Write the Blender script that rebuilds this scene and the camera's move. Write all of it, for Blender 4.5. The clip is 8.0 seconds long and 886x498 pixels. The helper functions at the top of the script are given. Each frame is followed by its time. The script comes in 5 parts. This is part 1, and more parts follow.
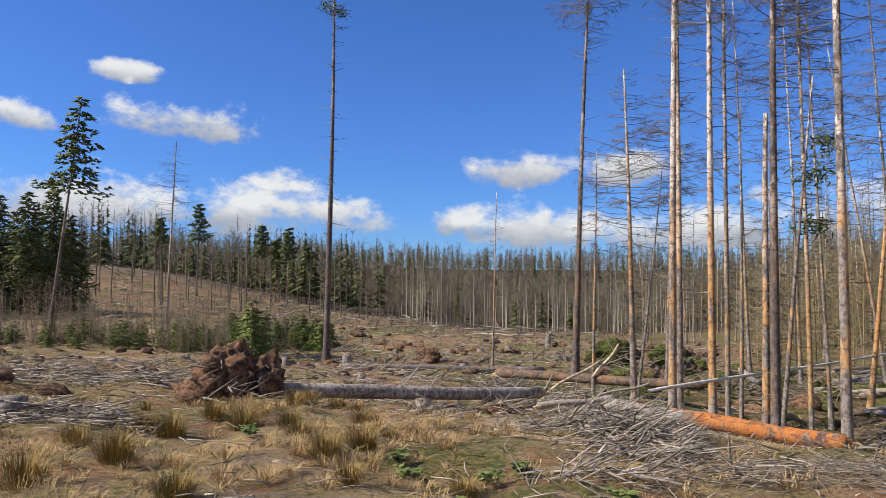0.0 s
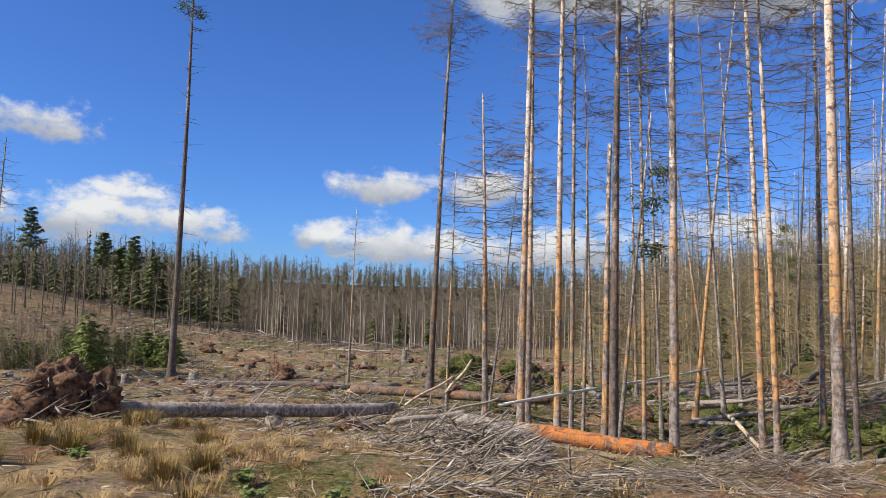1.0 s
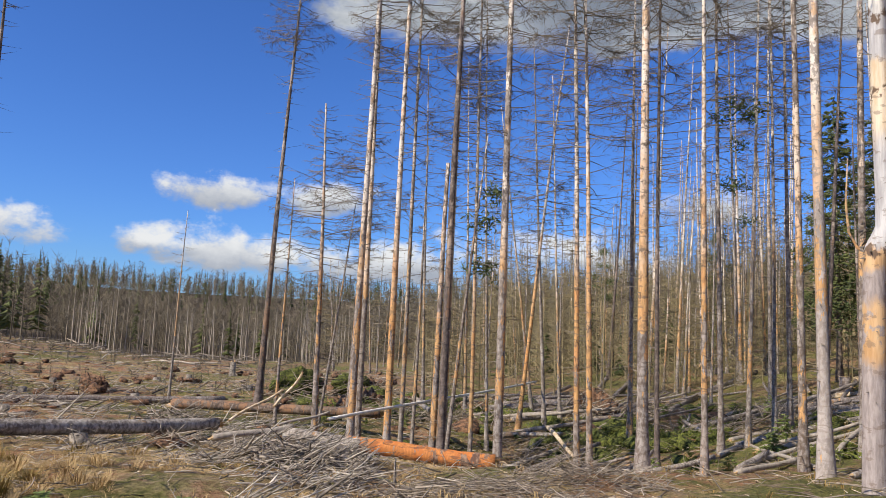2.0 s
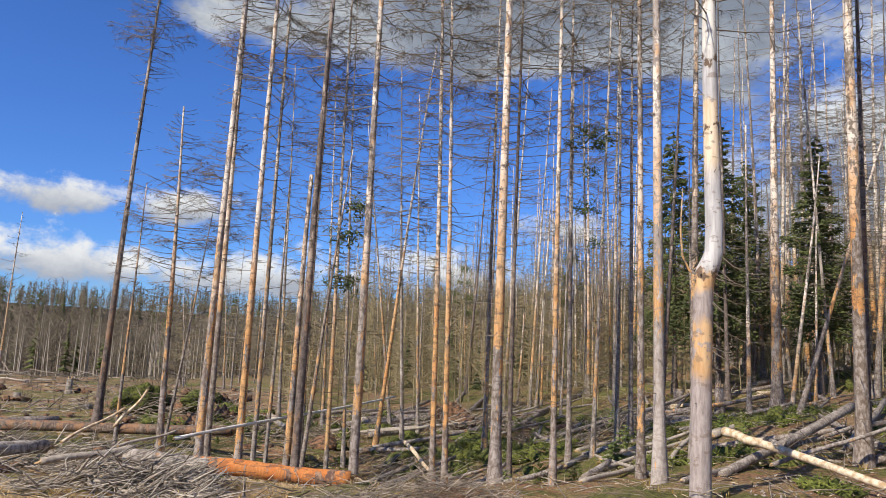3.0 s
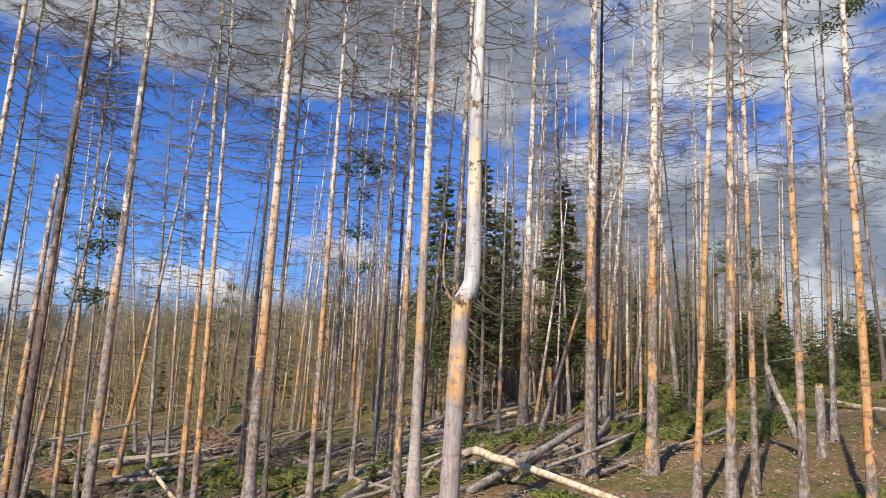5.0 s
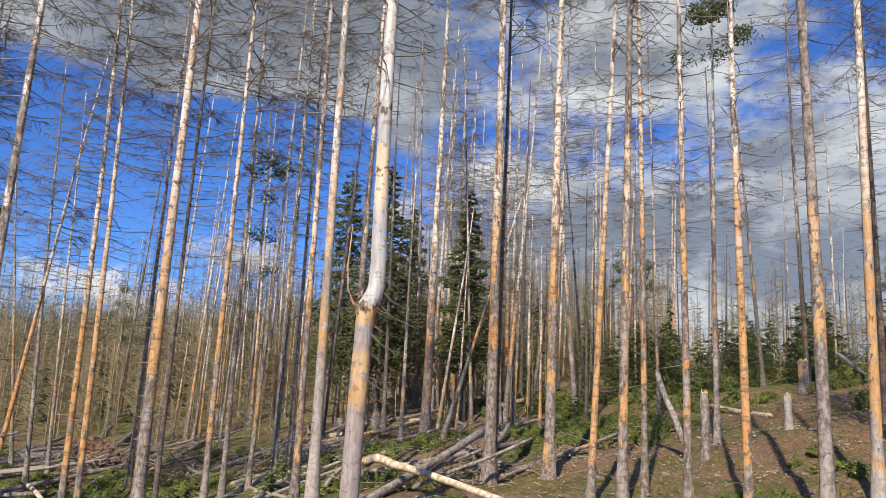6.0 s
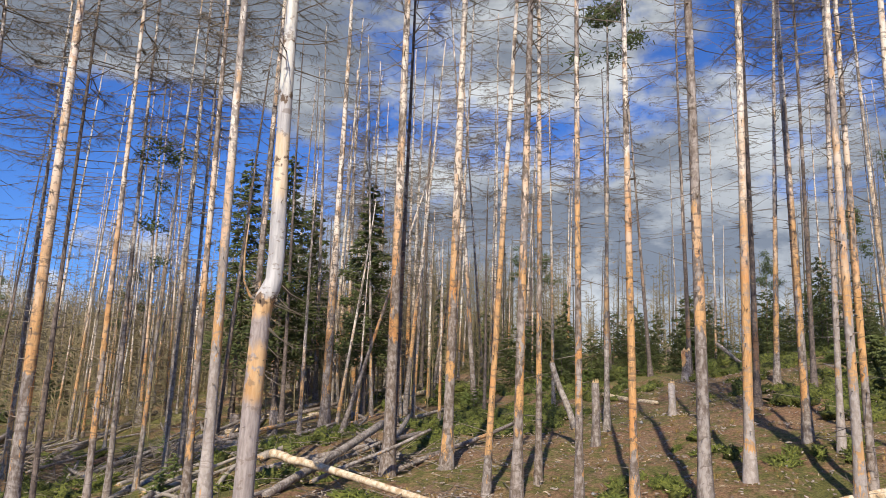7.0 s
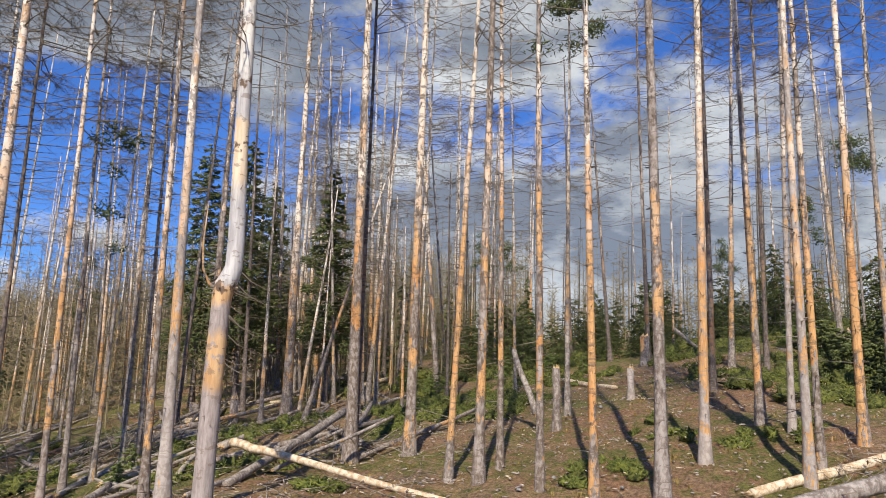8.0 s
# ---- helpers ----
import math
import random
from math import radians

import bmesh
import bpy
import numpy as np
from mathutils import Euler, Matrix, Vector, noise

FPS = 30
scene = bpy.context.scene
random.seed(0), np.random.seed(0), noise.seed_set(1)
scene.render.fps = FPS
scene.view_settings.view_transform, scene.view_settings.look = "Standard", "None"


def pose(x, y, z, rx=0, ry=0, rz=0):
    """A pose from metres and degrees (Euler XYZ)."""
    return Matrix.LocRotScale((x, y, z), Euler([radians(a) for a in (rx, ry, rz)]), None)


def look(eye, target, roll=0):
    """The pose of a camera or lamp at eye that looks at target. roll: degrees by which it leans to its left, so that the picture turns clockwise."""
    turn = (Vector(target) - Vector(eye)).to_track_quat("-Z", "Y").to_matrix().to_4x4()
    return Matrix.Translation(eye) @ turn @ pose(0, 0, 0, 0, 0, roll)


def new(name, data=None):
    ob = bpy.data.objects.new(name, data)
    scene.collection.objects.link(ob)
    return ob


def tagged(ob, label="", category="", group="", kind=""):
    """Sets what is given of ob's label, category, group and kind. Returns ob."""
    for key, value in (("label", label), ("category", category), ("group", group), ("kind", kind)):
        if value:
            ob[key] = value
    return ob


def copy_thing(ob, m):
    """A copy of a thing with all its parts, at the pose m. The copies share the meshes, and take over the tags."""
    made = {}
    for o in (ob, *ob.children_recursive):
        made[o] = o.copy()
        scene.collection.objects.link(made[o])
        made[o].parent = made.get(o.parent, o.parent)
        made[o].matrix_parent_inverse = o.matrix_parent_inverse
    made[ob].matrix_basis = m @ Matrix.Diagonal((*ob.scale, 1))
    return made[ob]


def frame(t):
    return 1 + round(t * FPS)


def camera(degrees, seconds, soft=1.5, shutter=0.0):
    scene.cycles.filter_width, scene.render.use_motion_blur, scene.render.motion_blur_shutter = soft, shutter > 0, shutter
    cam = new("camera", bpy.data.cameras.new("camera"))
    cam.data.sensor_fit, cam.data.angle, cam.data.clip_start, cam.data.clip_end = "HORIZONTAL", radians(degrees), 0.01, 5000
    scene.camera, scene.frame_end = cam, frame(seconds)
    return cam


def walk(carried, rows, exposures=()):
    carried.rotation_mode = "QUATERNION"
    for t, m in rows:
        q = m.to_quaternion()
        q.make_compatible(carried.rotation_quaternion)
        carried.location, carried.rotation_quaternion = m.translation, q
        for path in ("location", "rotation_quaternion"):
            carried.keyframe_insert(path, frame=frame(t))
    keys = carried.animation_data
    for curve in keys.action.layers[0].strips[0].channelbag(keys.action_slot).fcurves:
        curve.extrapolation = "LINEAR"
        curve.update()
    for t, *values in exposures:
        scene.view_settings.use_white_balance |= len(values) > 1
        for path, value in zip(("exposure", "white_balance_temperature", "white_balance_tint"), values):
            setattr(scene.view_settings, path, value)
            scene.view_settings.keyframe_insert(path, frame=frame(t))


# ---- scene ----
# Camera: a slow turn to the right, held at arm's length, so that it swings on a small arc.
PATH = [
    (0.0, pose(0.000, 0.000, 1.6, 93.21, -0.51, 0.64)),
    (0.5, pose(0.020, -0.001, 1.6, 93.94, -0.61, -4.00)),
    (1, pose(0.049, -0.004, 1.6, 94.64, -1.33, -10.61)),
    (1.5, pose(0.078, -0.011, 1.6, 95.40, -2.21, -17.42)),
    (1.7, pose(0.087, -0.015, 1.6, 95.68, -2.35, -19.95)),
    (2.8, pose(0.136, -0.040, 1.6, 97.42, -2.72, -32.54)),
    (3, pose(0.145, -0.044, 1.6, 97.79, -2.73, -34.57)),
    (3.5, pose(0.163, -0.058, 1.6, 98.75, -3.01, -39.75)),
    (4, pose(0.179, -0.073, 1.6, 99.50, -3.17, -44.97)),
    (4.5, pose(0.193, -0.088, 1.6, 100.02, -3.13, -49.50)),
    (4.7, pose(0.197, -0.093, 1.6, 100.17, -3.08, -50.84)),
    (5.8, pose(0.216, -0.121, 1.6, 101.30, -2.98, -58.77)),
    (6, pose(0.220, -0.126, 1.6, 101.39, -2.92, -60.38)),
    (6.5, pose(0.228, -0.142, 1.6, 101.45, -2.86, -64.43)),
    (7, pose(0.235, -0.157, 1.6, 101.15, -2.03, -68.14)),
    (7.5, pose(0.239, -0.169, 1.6, 100.97, -1.57, -71.12)),
    (8, pose(0.239, -0.169, 1.6, 100.21, -1.49, -71.05)),
]
cam = camera(63.5, 8.0, soft=0.72)
walk(cam, PATH, [(0.0, 0.21), (1.5, 0.22), (3.0, 0.27), (4.5, 0.31), (6.0, 0.24), (8.0, 0.21)])

# ---- sky, clouds and sun ----
SUN_AZ, SUN_EL = -101.0, 40.0            # degrees clockwise from +y; above the horizon


def node(nt, kind, **values):
    n = nt.nodes.new(kind)
    for key, v in values.items():
        if key == "op":
            n.operation = v
        elif key == "mode":
            n.blend_type = v
        elif key == "clamp":
            n.use_clamp = v
    return n


def put(nt, socket, v):
    """Link a socket or set a plain value."""
    if isinstance(v, bpy.types.NodeSocket):
        nt.links.new(v, socket)
    else:
        socket.default_value = v


def maths(nt, op, a, b=0.0, c=0.0, clamp=False):
    n = node(nt, "ShaderNodeMath", op=op, clamp=clamp)
    for i, v in enumerate((a, b, c)):
        put(nt, n.inputs[i], v)
    return n.outputs[0]


def mix(nt, fac, a, b, mode="MIX"):
    n = nt.nodes.new("ShaderNodeMix")
    n.data_type, n.blend_type = "RGBA", mode
    put(nt, n.inputs[0], fac)
    put(nt, n.inputs[6], a if isinstance(a, bpy.types.NodeSocket) else (*a, 1))
    put(nt, n.inputs[7], b if isinstance(b, bpy.types.NodeSocket) else (*b, 1))
    return n.outputs[2]


def ramp(nt, v, lo, hi, a=0.0, b=1.0):
    n = nt.nodes.new("ShaderNodeMapRange")
    n.interpolation_type = "SMOOTHSTEP"
    for i, s in enumerate((v, lo, hi, a, b)):
        put(nt, n.inputs[i], s)
    return n.outputs[0]


def fbm(nt, vec, scale, detail=5.0, rough=0.55, stretch=(1, 1, 1), shift=(0, 0, 0)):
    m = nt.nodes.new("ShaderNodeMapping")
    nt.links.new(vec, m.inputs[0])
    m.inputs["Scale"].default_value = stretch
    m.inputs["Location"].default_value = shift
    n = nt.nodes.new("ShaderNodeTexNoise")
    nt.links.new(m.outputs[0], n.inputs["Vector"])
    n.inputs["Scale"].default_value, n.inputs["Detail"].default_value, n.inputs["Roughness"].default_value = scale, detail, rough
    return n.outputs["Fac"]


world = bpy.data.worlds.new("sky")
scene.world = world
world.use_nodes = True
wt = world.node_tree
wt.nodes.clear()
sky = wt.nodes.new("ShaderNodeTexSky")
sky.sky_type, sky.sun_disc = "NISHITA", False
sky.sun_elevation, sky.sun_rotation = radians(SUN_EL), radians(SUN_AZ)
sky.air_density, sky.dust_density, sky.ozone_density = 1.0, 0.3, 2.5
coord = wt.nodes.new("ShaderNodeTexCoord").outputs["Generated"]
sep = wt.nodes.new("ShaderNodeSeparateXYZ")
wt.links.new(coord, sep.inputs[0])
AZ = maths(wt, "MULTIPLY", maths(wt, "ARCTAN2", sep.outputs[0], sep.outputs[1]), 57.2958)
EL = maths(wt, "MULTIPLY", maths(wt, "ARCSINE", sep.outputs[2]), 57.2958)
billow = maths(wt, "SUBTRACT", fbm(wt, coord, 13.0, 8.0, 0.62, (1, 1, 1.5)), 0.5)
broad = fbm(wt, coord, 3.8, 7.0, 0.63, (1, 1, 1.9), (0.4, 0.1, 0.0))


def cumulus(az, el, wide, high):
    """How deep a direction lies in one cloud, and how high in it: flat foot, billowing head."""
    a = maths(wt, "POWER", maths(wt, "ABSOLUTE", maths(wt, "DIVIDE", maths(wt, "SUBTRACT", AZ, az), wide)), 2.0)
    up = maths(wt, "DIVIDE", maths(wt, "SUBTRACT", EL, el), high)
    foot = maths(wt, "MULTIPLY", maths(wt, "MINIMUM", up, 0.0), 1.8)
    b = maths(wt, "POWER", maths(wt, "ABSOLUTE", maths(wt, "ADD", maths(wt, "MAXIMUM", up, 0.0), foot)), 2.0)
    deep = maths(wt, "SUBTRACT", 1.0, maths(wt, "ADD", a, b))
    return maths(wt, "ADD", deep, maths(wt, "MULTIPLY", billow, 5.0)), up


deepest = tallest = None
for az, el, wide, high in (
        (-20.9, 12.0, 6.0, 2.3), (-24.2, 15.3, 3.2, 1.1), (-27.0, 5.7, 10.0, 3.0), (-14.4, 5.3, 9.5, 3.0), (-13.0, 8.0, 3.4, 1.3),
        (-32.5, 11.4, 3.2, 1.4), (5.6, 9.2, 4.6, 2.1), (0.4, 5.0, 3.6, 1.5), (6.2, 4.5, 5.6, 2.5), (14.2, 9.2, 3.8, 2.1),
        (20.0, 4.2, 9.0, 2.4), (29.0, 5.0, 8.0, 3.0), (42.7, 9.4, 4.4, 2.2), (36.0, 5.5, 6.0, 2.4), (-58.0, 12.0, 12.0, 3.0), (-90.0, 10.0, 9.0, 3.0),
        (-140.0, 12.0, 14.0, 4.0), (176.0, 10.0, 12.0, 4.0)):
    deep, up = cumulus(az, el, wide, high)
    lit = maths(wt, "MULTIPLY", up, ramp(wt, deep, -0.6, 0.3))
    deepest = deep if deepest is None else maths(wt, "MAXIMUM", deepest, deep)
    tallest = lit if tallest is None else maths(wt, "ADD", tallest, lit)
cloud = ramp(wt, deepest, 0.0, 1.1)
# the broken grey deck over the wood
deck_reach = maths(wt, "ADD", maths(wt, "MULTIPLY", ramp(wt, AZ, 12.0, 75.0), 0.33), maths(wt, "MULTIPLY", maths(wt, "MULTIPLY", ramp(wt, EL, 9.0, 26.0), ramp(wt, AZ, 66.0, 52.0)), 0.16))
deck_reach = maths(wt, "ADD", maths(wt, "MULTIPLY", deck_reach, ramp(wt, AZ, 2.0, 30.0)), maths(wt, "MULTIPLY", ramp(wt, AZ, 36.0, 60.0), 0.08))
deck_reach = maths(wt, "ADD", deck_reach, maths(wt, "MULTIPLY", maths(wt, "MULTIPLY", ramp(wt, EL, 18.5, 24.5), maths(wt, "MULTIPLY", ramp(wt, AZ, 4.0, 15.0), ramp(wt, AZ, 64.0, 50.0))), 0.28))
deck_reach = maths(wt, "SUBTRACT", deck_reach, maths(wt, "MULTIPLY", maths(wt, "MULTIPLY", ramp(wt, AZ, 78.0, 94.0), ramp(wt, EL, 18.0, 27.0)), 0.30))
gap = maths(wt, "ADD", maths(wt, "POWER", maths(wt, "DIVIDE", maths(wt, "SUBTRACT", AZ, 45.0), 11.0), 2.0), maths(wt, "POWER", maths(wt, "DIVIDE", maths(wt, "SUBTRACT", EL, 17.0), 6.0), 2.0))
deck_reach = maths(wt, "SUBTRACT", deck_reach, ramp(wt, gap, 1.3, 0.2, 0.0, 0.19))
deck_reach = maths(wt, "ADD", deck_reach, maths(wt, "MULTIPLY", ramp(wt, AZ, 54.0, 66.0), 0.085))


def spot(az, el, wide, high):
    """1 in the middle of a stretch of sky, 0 outside it."""
    a = maths(wt, "POWER", maths(wt, "DIVIDE", maths(wt, "SUBTRACT", AZ, az), wide), 2.0)
    b = maths(wt, "POWER", maths(wt, "DIVIDE", maths(wt, "SUBTRACT", EL, el), high), 2.0)
    return ramp(wt, maths(wt, "ADD", a, b), 1.3, 0.1)


pale_veil, dark_head = spot(22.0, 24.0, 10.0, 4.5), spot(47.0, 29.0, 18.0, 7.0)
deck_reach = maths(wt, "ADD", deck_reach, maths(wt, "MULTIPLY", pale_veil, 0.14))
low_bank = maths(wt, "MULTIPLY", ramp(wt, AZ, 60.0, 72.0), ramp(wt, EL, 16.0, 11.0))
deck_reach = maths(wt, "ADD", deck_reach, maths(wt, "MULTIPLY", low_bank, 0.18))
deck = ramp(wt, maths(wt, "ADD", maths(wt, "ADD", broad, maths(wt, "MULTIPLY", billow, 0.25)), deck_reach), 0.80, 0.98)
bright = ramp(wt, maths(wt, "ADD", maths(wt, "ADD", tallest, maths(wt, "MULTIPLY", billow, 1.6)), 0.25), -0.15, 1.0)
puff = mix(wt, bright, (0.41, 0.45, 0.53), (0.86, 0.875, 0.89))
shade = ramp(wt, fbm(wt, coord, 5.0, 6.0, 0.6, (1, 1, 2.2), (2.0, 0.7, 0.3)), 0.38, 0.66)
shade = maths(wt, "MULTIPLY", shade, maths(wt, "SUBTRACT", 1.0, maths(wt, "MULTIPLY", maths(wt, "MULTIPLY", ramp(wt, EL, 13.0, 24.0), ramp(wt, AZ, 72.0, 56.0)), 0.42)))
glare = maths(wt, "ADD", maths(wt, "POWER", maths(wt, "DIVIDE", maths(wt, "SUBTRACT", AZ, 70.0), 11.0), 2.0), maths(wt, "POWER", maths(wt, "DIVIDE", maths(wt, "SUBTRACT", EL, 20.0), 6.0), 2.0))
shade = maths(wt, "MINIMUM", maths(wt, "ADD", shade, ramp(wt, glare, 1.2, 0.1, 0.0, 0.45)), 1.0)
shade = maths(wt, "SUBTRACT", maths(wt, "ADD", shade, maths(wt, "MULTIPLY", pale_veil, 0.3)), maths(wt, "MULTIPLY", dark_head, 0.48))
shade = maths(wt, "SUBTRACT", shade, maths(wt, "MULTIPLY", spot(86.0, 13.0, 20.0, 6.0), 0.45), clamp=True)
greys = mix(wt, shade, (0.265, 0.295, 0.33), (0.84, 0.865, 0.86))
blue = mix(wt, 1.0, sky.outputs[0], (0.049, 0.085, 0.156), "MULTIPLY")
above = mix(wt, maths(wt, "MULTIPLY", deck, 0.92), blue, greys)
above = mix(wt, cloud, above, puff)
back = wt.nodes.new("ShaderNodeBackground")
put(wt, back.inputs[0], above)
back.inputs[1].default_value = 0.82
wt.links.new(back.outputs[0], wt.nodes.new("ShaderNodeOutputWorld").inputs[0])

sun_data = bpy.data.lights.new("sun", "SUN")
sun_data.energy, sun_data.angle, sun_data.color = 5.0, radians(0.6), (1.0, 0.92, 0.78)
sun = new("sun", sun_data)
sun.matrix_world = look((0, 0, 60), (-math.sin(radians(SUN_AZ)), -math.cos(radians(SUN_AZ)), 60 - math.tan(radians(SUN_EL))))

# ---- materials ----
def material(name, rough=0.85):
    m = bpy.data.materials.new(name)
    m.use_nodes = True
    nt = m.node_tree
    b = nt.nodes["Principled BSDF"]
    b.inputs["Roughness"].default_value = rough
    b.inputs["Specular IOR Level"].default_value = 0.25
    return m, nt, b


def bump(nt, b, height, strength, distance):
    n = nt.nodes.new("ShaderNodeBump")
    n.inputs["Strength"].default_value, n.inputs["Distance"].default_value = strength, distance
    put(nt, n.inputs["Height"], height)
    nt.links.new(n.outputs[0], b.inputs["Normal"])


def place(nt):
    """World place, so that neighbouring things never share a pattern."""
    return nt.nodes.new("ShaderNodeNewGeometry").outputs["Position"]


def chance(nt):
    return nt.nodes.new("ShaderNodeObjectInfo").outputs["Random"]


def bark(name, bare, grey, dark, amount, pale=0.55, footed=True):
    """Trunk: grey bark left on the foot, sheets flaked off above it down to orange wood, the top bleached, with dark scraps of bark."""
    m, nt, b = material(name, 0.8)
    p, lot = place(nt), chance(nt)
    up = nt.nodes.new("ShaderNodeSeparateXYZ")
    nt.links.new(nt.nodes.new("ShaderNodeTexCoord").outputs["Object"], up.inputs[0])
    z = up.outputs[2]
    wander = maths(nt, "SUBTRACT", fbm(nt, p, 0.9, 3.0, 0.5, shift=(2, 6, 1)), 0.5)
    sheets = fbm(nt, p, 1.5, 6.0, 0.68, (2.2, 2.2, 0.55))
    cut = maths(nt, "ADD", maths(nt, "MULTIPLY_ADD", sheets, 2.2, -0.6), maths(nt, "MULTIPLY", maths(nt, "SUBTRACT", lot, 0.5), 0.30))
    if footed:
        reach = maths(nt, "MULTIPLY", maths(nt, "POWER", maths(nt, "FRACT", maths(nt, "MULTIPLY", lot, 17.3)), 2.5), -3.6)
        foot = ramp(nt, maths(nt, "ADD", z, maths(nt, "ADD", maths(nt, "MULTIPLY", wander, 6.0), reach)), 0.3, 1.5, -0.30, 0.06)
        cut = maths(nt, "ADD", cut, foot)
    off = ramp(nt, cut, 0.63 - 0.30 * amount, 0.655 - 0.30 * amount)
    grain = fbm(nt, p, 26.0, 5.0, 0.65, (1, 1, 0.16))
    flakes = fbm(nt, p, 16.0, 4.0, 0.6, (1, 1, 0.5))
    wood = mix(nt, ramp(nt, grain, 0.3, 0.7), tuple(0.66 * c for c in bare), bare)
    rusty = maths(nt, "MULTIPLY", ramp(nt, fbm(nt, p, 1.7, 4.0, 0.6, (1.6, 1.6, 0.7), (5, 2, 1)), 0.50, 0.62), 0.55)
    wood = mix(nt, rusty, wood, (bare[0] * 0.86, bare[1] * 0.66, bare[2] * 0.5))
    high = ramp(nt, maths(nt, "ADD", z, maths(nt, "MULTIPLY", wander, 7.0)), 3.6, 8.2)
    high = maths(nt, "MULTIPLY", high, ramp(nt, fbm(nt, p, 2.6, 4.0, 0.65, (1.4, 1.4, 0.7), (7, 7, 2)), 0.36, 0.50, 0.25, 1.0))
    wood = mix(nt, maths(nt, "MULTIPLY", high, min(0.95, 0.95 * pale + 0.22)), wood, (0.80, 0.75, 0.67))
    skin = mix(nt, ramp(nt, flakes, 0.35, 0.65), dark, grey)
    skin = mix(nt, maths(nt, "MULTIPLY", ramp(nt, fbm(nt, p, 2.0, 4.0, 0.6, (1, 1, 0.5), (9, 4, 2)), 0.5, 0.7), 0.7), skin, tuple(min(0.6, 1.35 * c) for c in grey))
    both = mix(nt, off, skin, wood)
    scraps = ramp(nt, fbm(nt, p, 6.5, 5.0, 0.70, (1, 1, 0.8), (3, 3, 3)), 0.545, 0.60)
    both = mix(nt, maths(nt, "MULTIPLY", scraps, maths(nt, "MULTIPLY_ADD", high, 0.35, 0.42)), both, tuple(0.8 * c for c in dark))
    ring = maths(nt, "FRACT", maths(nt, "ADD", maths(nt, "MULTIPLY", z, 2.1), maths(nt, "ADD", maths(nt, "MULTIPLY", fbm(nt, p, 2.4, 3.0, 0.6, shift=(6, 1, 8)), 1.3), maths(nt, "MULTIPLY", lot, 7.0))))
    ring = maths(nt, "MULTIPLY", ramp(nt, ring, 0.16, 0.03), ramp(nt, fbm(nt, p, 7.0, 3.0, 0.6, shift=(0, 8, 5)), 0.42, 0.52))
    both = mix(nt, maths(nt, "MULTIPLY", ring, 0.75), both, dark)
    knots = ramp(nt, fbm(nt, p, 3.0, 3.0, 0.6, (1.2, 1.2, 4.5), (1, 7, 3)), 0.57, 0.63)
    put(nt, b.inputs["Base Color"], mix(nt, maths(nt, "MULTIPLY", knots, 0.6), both, dark))
    h = maths(nt, "ADD", maths(nt, "MULTIPLY", flakes, maths(nt, "SUBTRACT", 1.0, maths(nt, "MULTIPLY", off, 0.75))), maths(nt, "MULTIPLY", grain, 0.3))
    bump(nt, b, h, 0.7, 0.02)
    return m


def plain(name, a, c, scale=8.0, rough=0.85, stretch=(1, 1, 1), lift=0.4, depth=0.01, island=0.0):
    """Two tones mixed by grain, and by the piece where pieces vary."""
    m, nt, b = material(name, rough)
    p = place(nt)
    g = fbm(nt, p, scale, 5.0, 0.62, stretch)
    f = ramp(nt, g, 0.35, 0.65)
    if island:
        one = nt.nodes.new("ShaderNodeNewGeometry").outputs["Random Per Island"]
        f = maths(nt, "ADD", maths(nt, "MULTIPLY", f, 1 - island), maths(nt, "MULTIPLY", one, island))
    put(nt, b.inputs["Base Color"], mix(nt, f, a, c))
    bump(nt, b, g, lift, depth)
    return m


ORANGE = bark("peeling_orange_bark", (0.69, 0.38, 0.155), (0.34, 0.285, 0.245), (0.14, 0.10, 0.072), 0.66)
MIXED = bark("flaking_grey_bark", (0.67, 0.38, 0.165), (0.35, 0.30, 0.26), (0.15, 0.11, 0.085), 0.46)
GREYED = bark("weathered_grey_trunk", (0.60, 0.37, 0.18), (0.37, 0.32, 0.275), (0.16, 0.125, 0.10), 0.22)
SMOOTH = bark("bare_silver_wood", (0.66, 0.37, 0.16), (0.43, 0.365, 0.32), (0.30, 0.245, 0.205), 0.34, 0.6)
PINE = bark("dark_pine_bark", (0.30, 0.19, 0.12), (0.20, 0.155, 0.13), (0.085, 0.065, 0.055), 0.10, 0.1)
LOGBARK = bark("ridged_log_bark", (0.44, 0.29, 0.17), (0.46, 0.395, 0.33), (0.15, 0.12, 0.095), -0.6, 0.2, False)
RUST = bark("rust_red_bark", (0.66, 0.25, 0.075), (0.36, 0.23, 0.15), (0.13, 0.07, 0.05), 0.75, 0.0, False)
BROWNLOG = bark("brown_log_bark", (0.32, 0.18, 0.10), (0.23, 0.165, 0.12), (0.09, 0.06, 0.045), -0.1, 0.0, False)
BRASH = plain("brown_brash", (0.06, 0.043, 0.03), (0.48, 0.39, 0.295), 10.0, 0.9, island=0.65)
WHITE = plain("bleached_white_stem", (0.60, 0.55, 0.47), (0.82, 0.78, 0.70), 10.0, 0.8)
TWIG = plain("dry_twigs", (0.095, 0.072, 0.052), (0.30, 0.245, 0.185), 3.0, 0.9, island=0.6)
DEADWOOD = plain("bleached_dead_wood", (0.045, 0.032, 0.022), (0.60, 0.51, 0.41), 14.0, 0.85, (1, 1, 1), 0.5, 0.01, island=0.75)
NEEDLE = plain("spruce_needles", (0.04, 0.052, 0.017), (0.16, 0.18, 0.058), 2.0, 0.7, island=0.7)
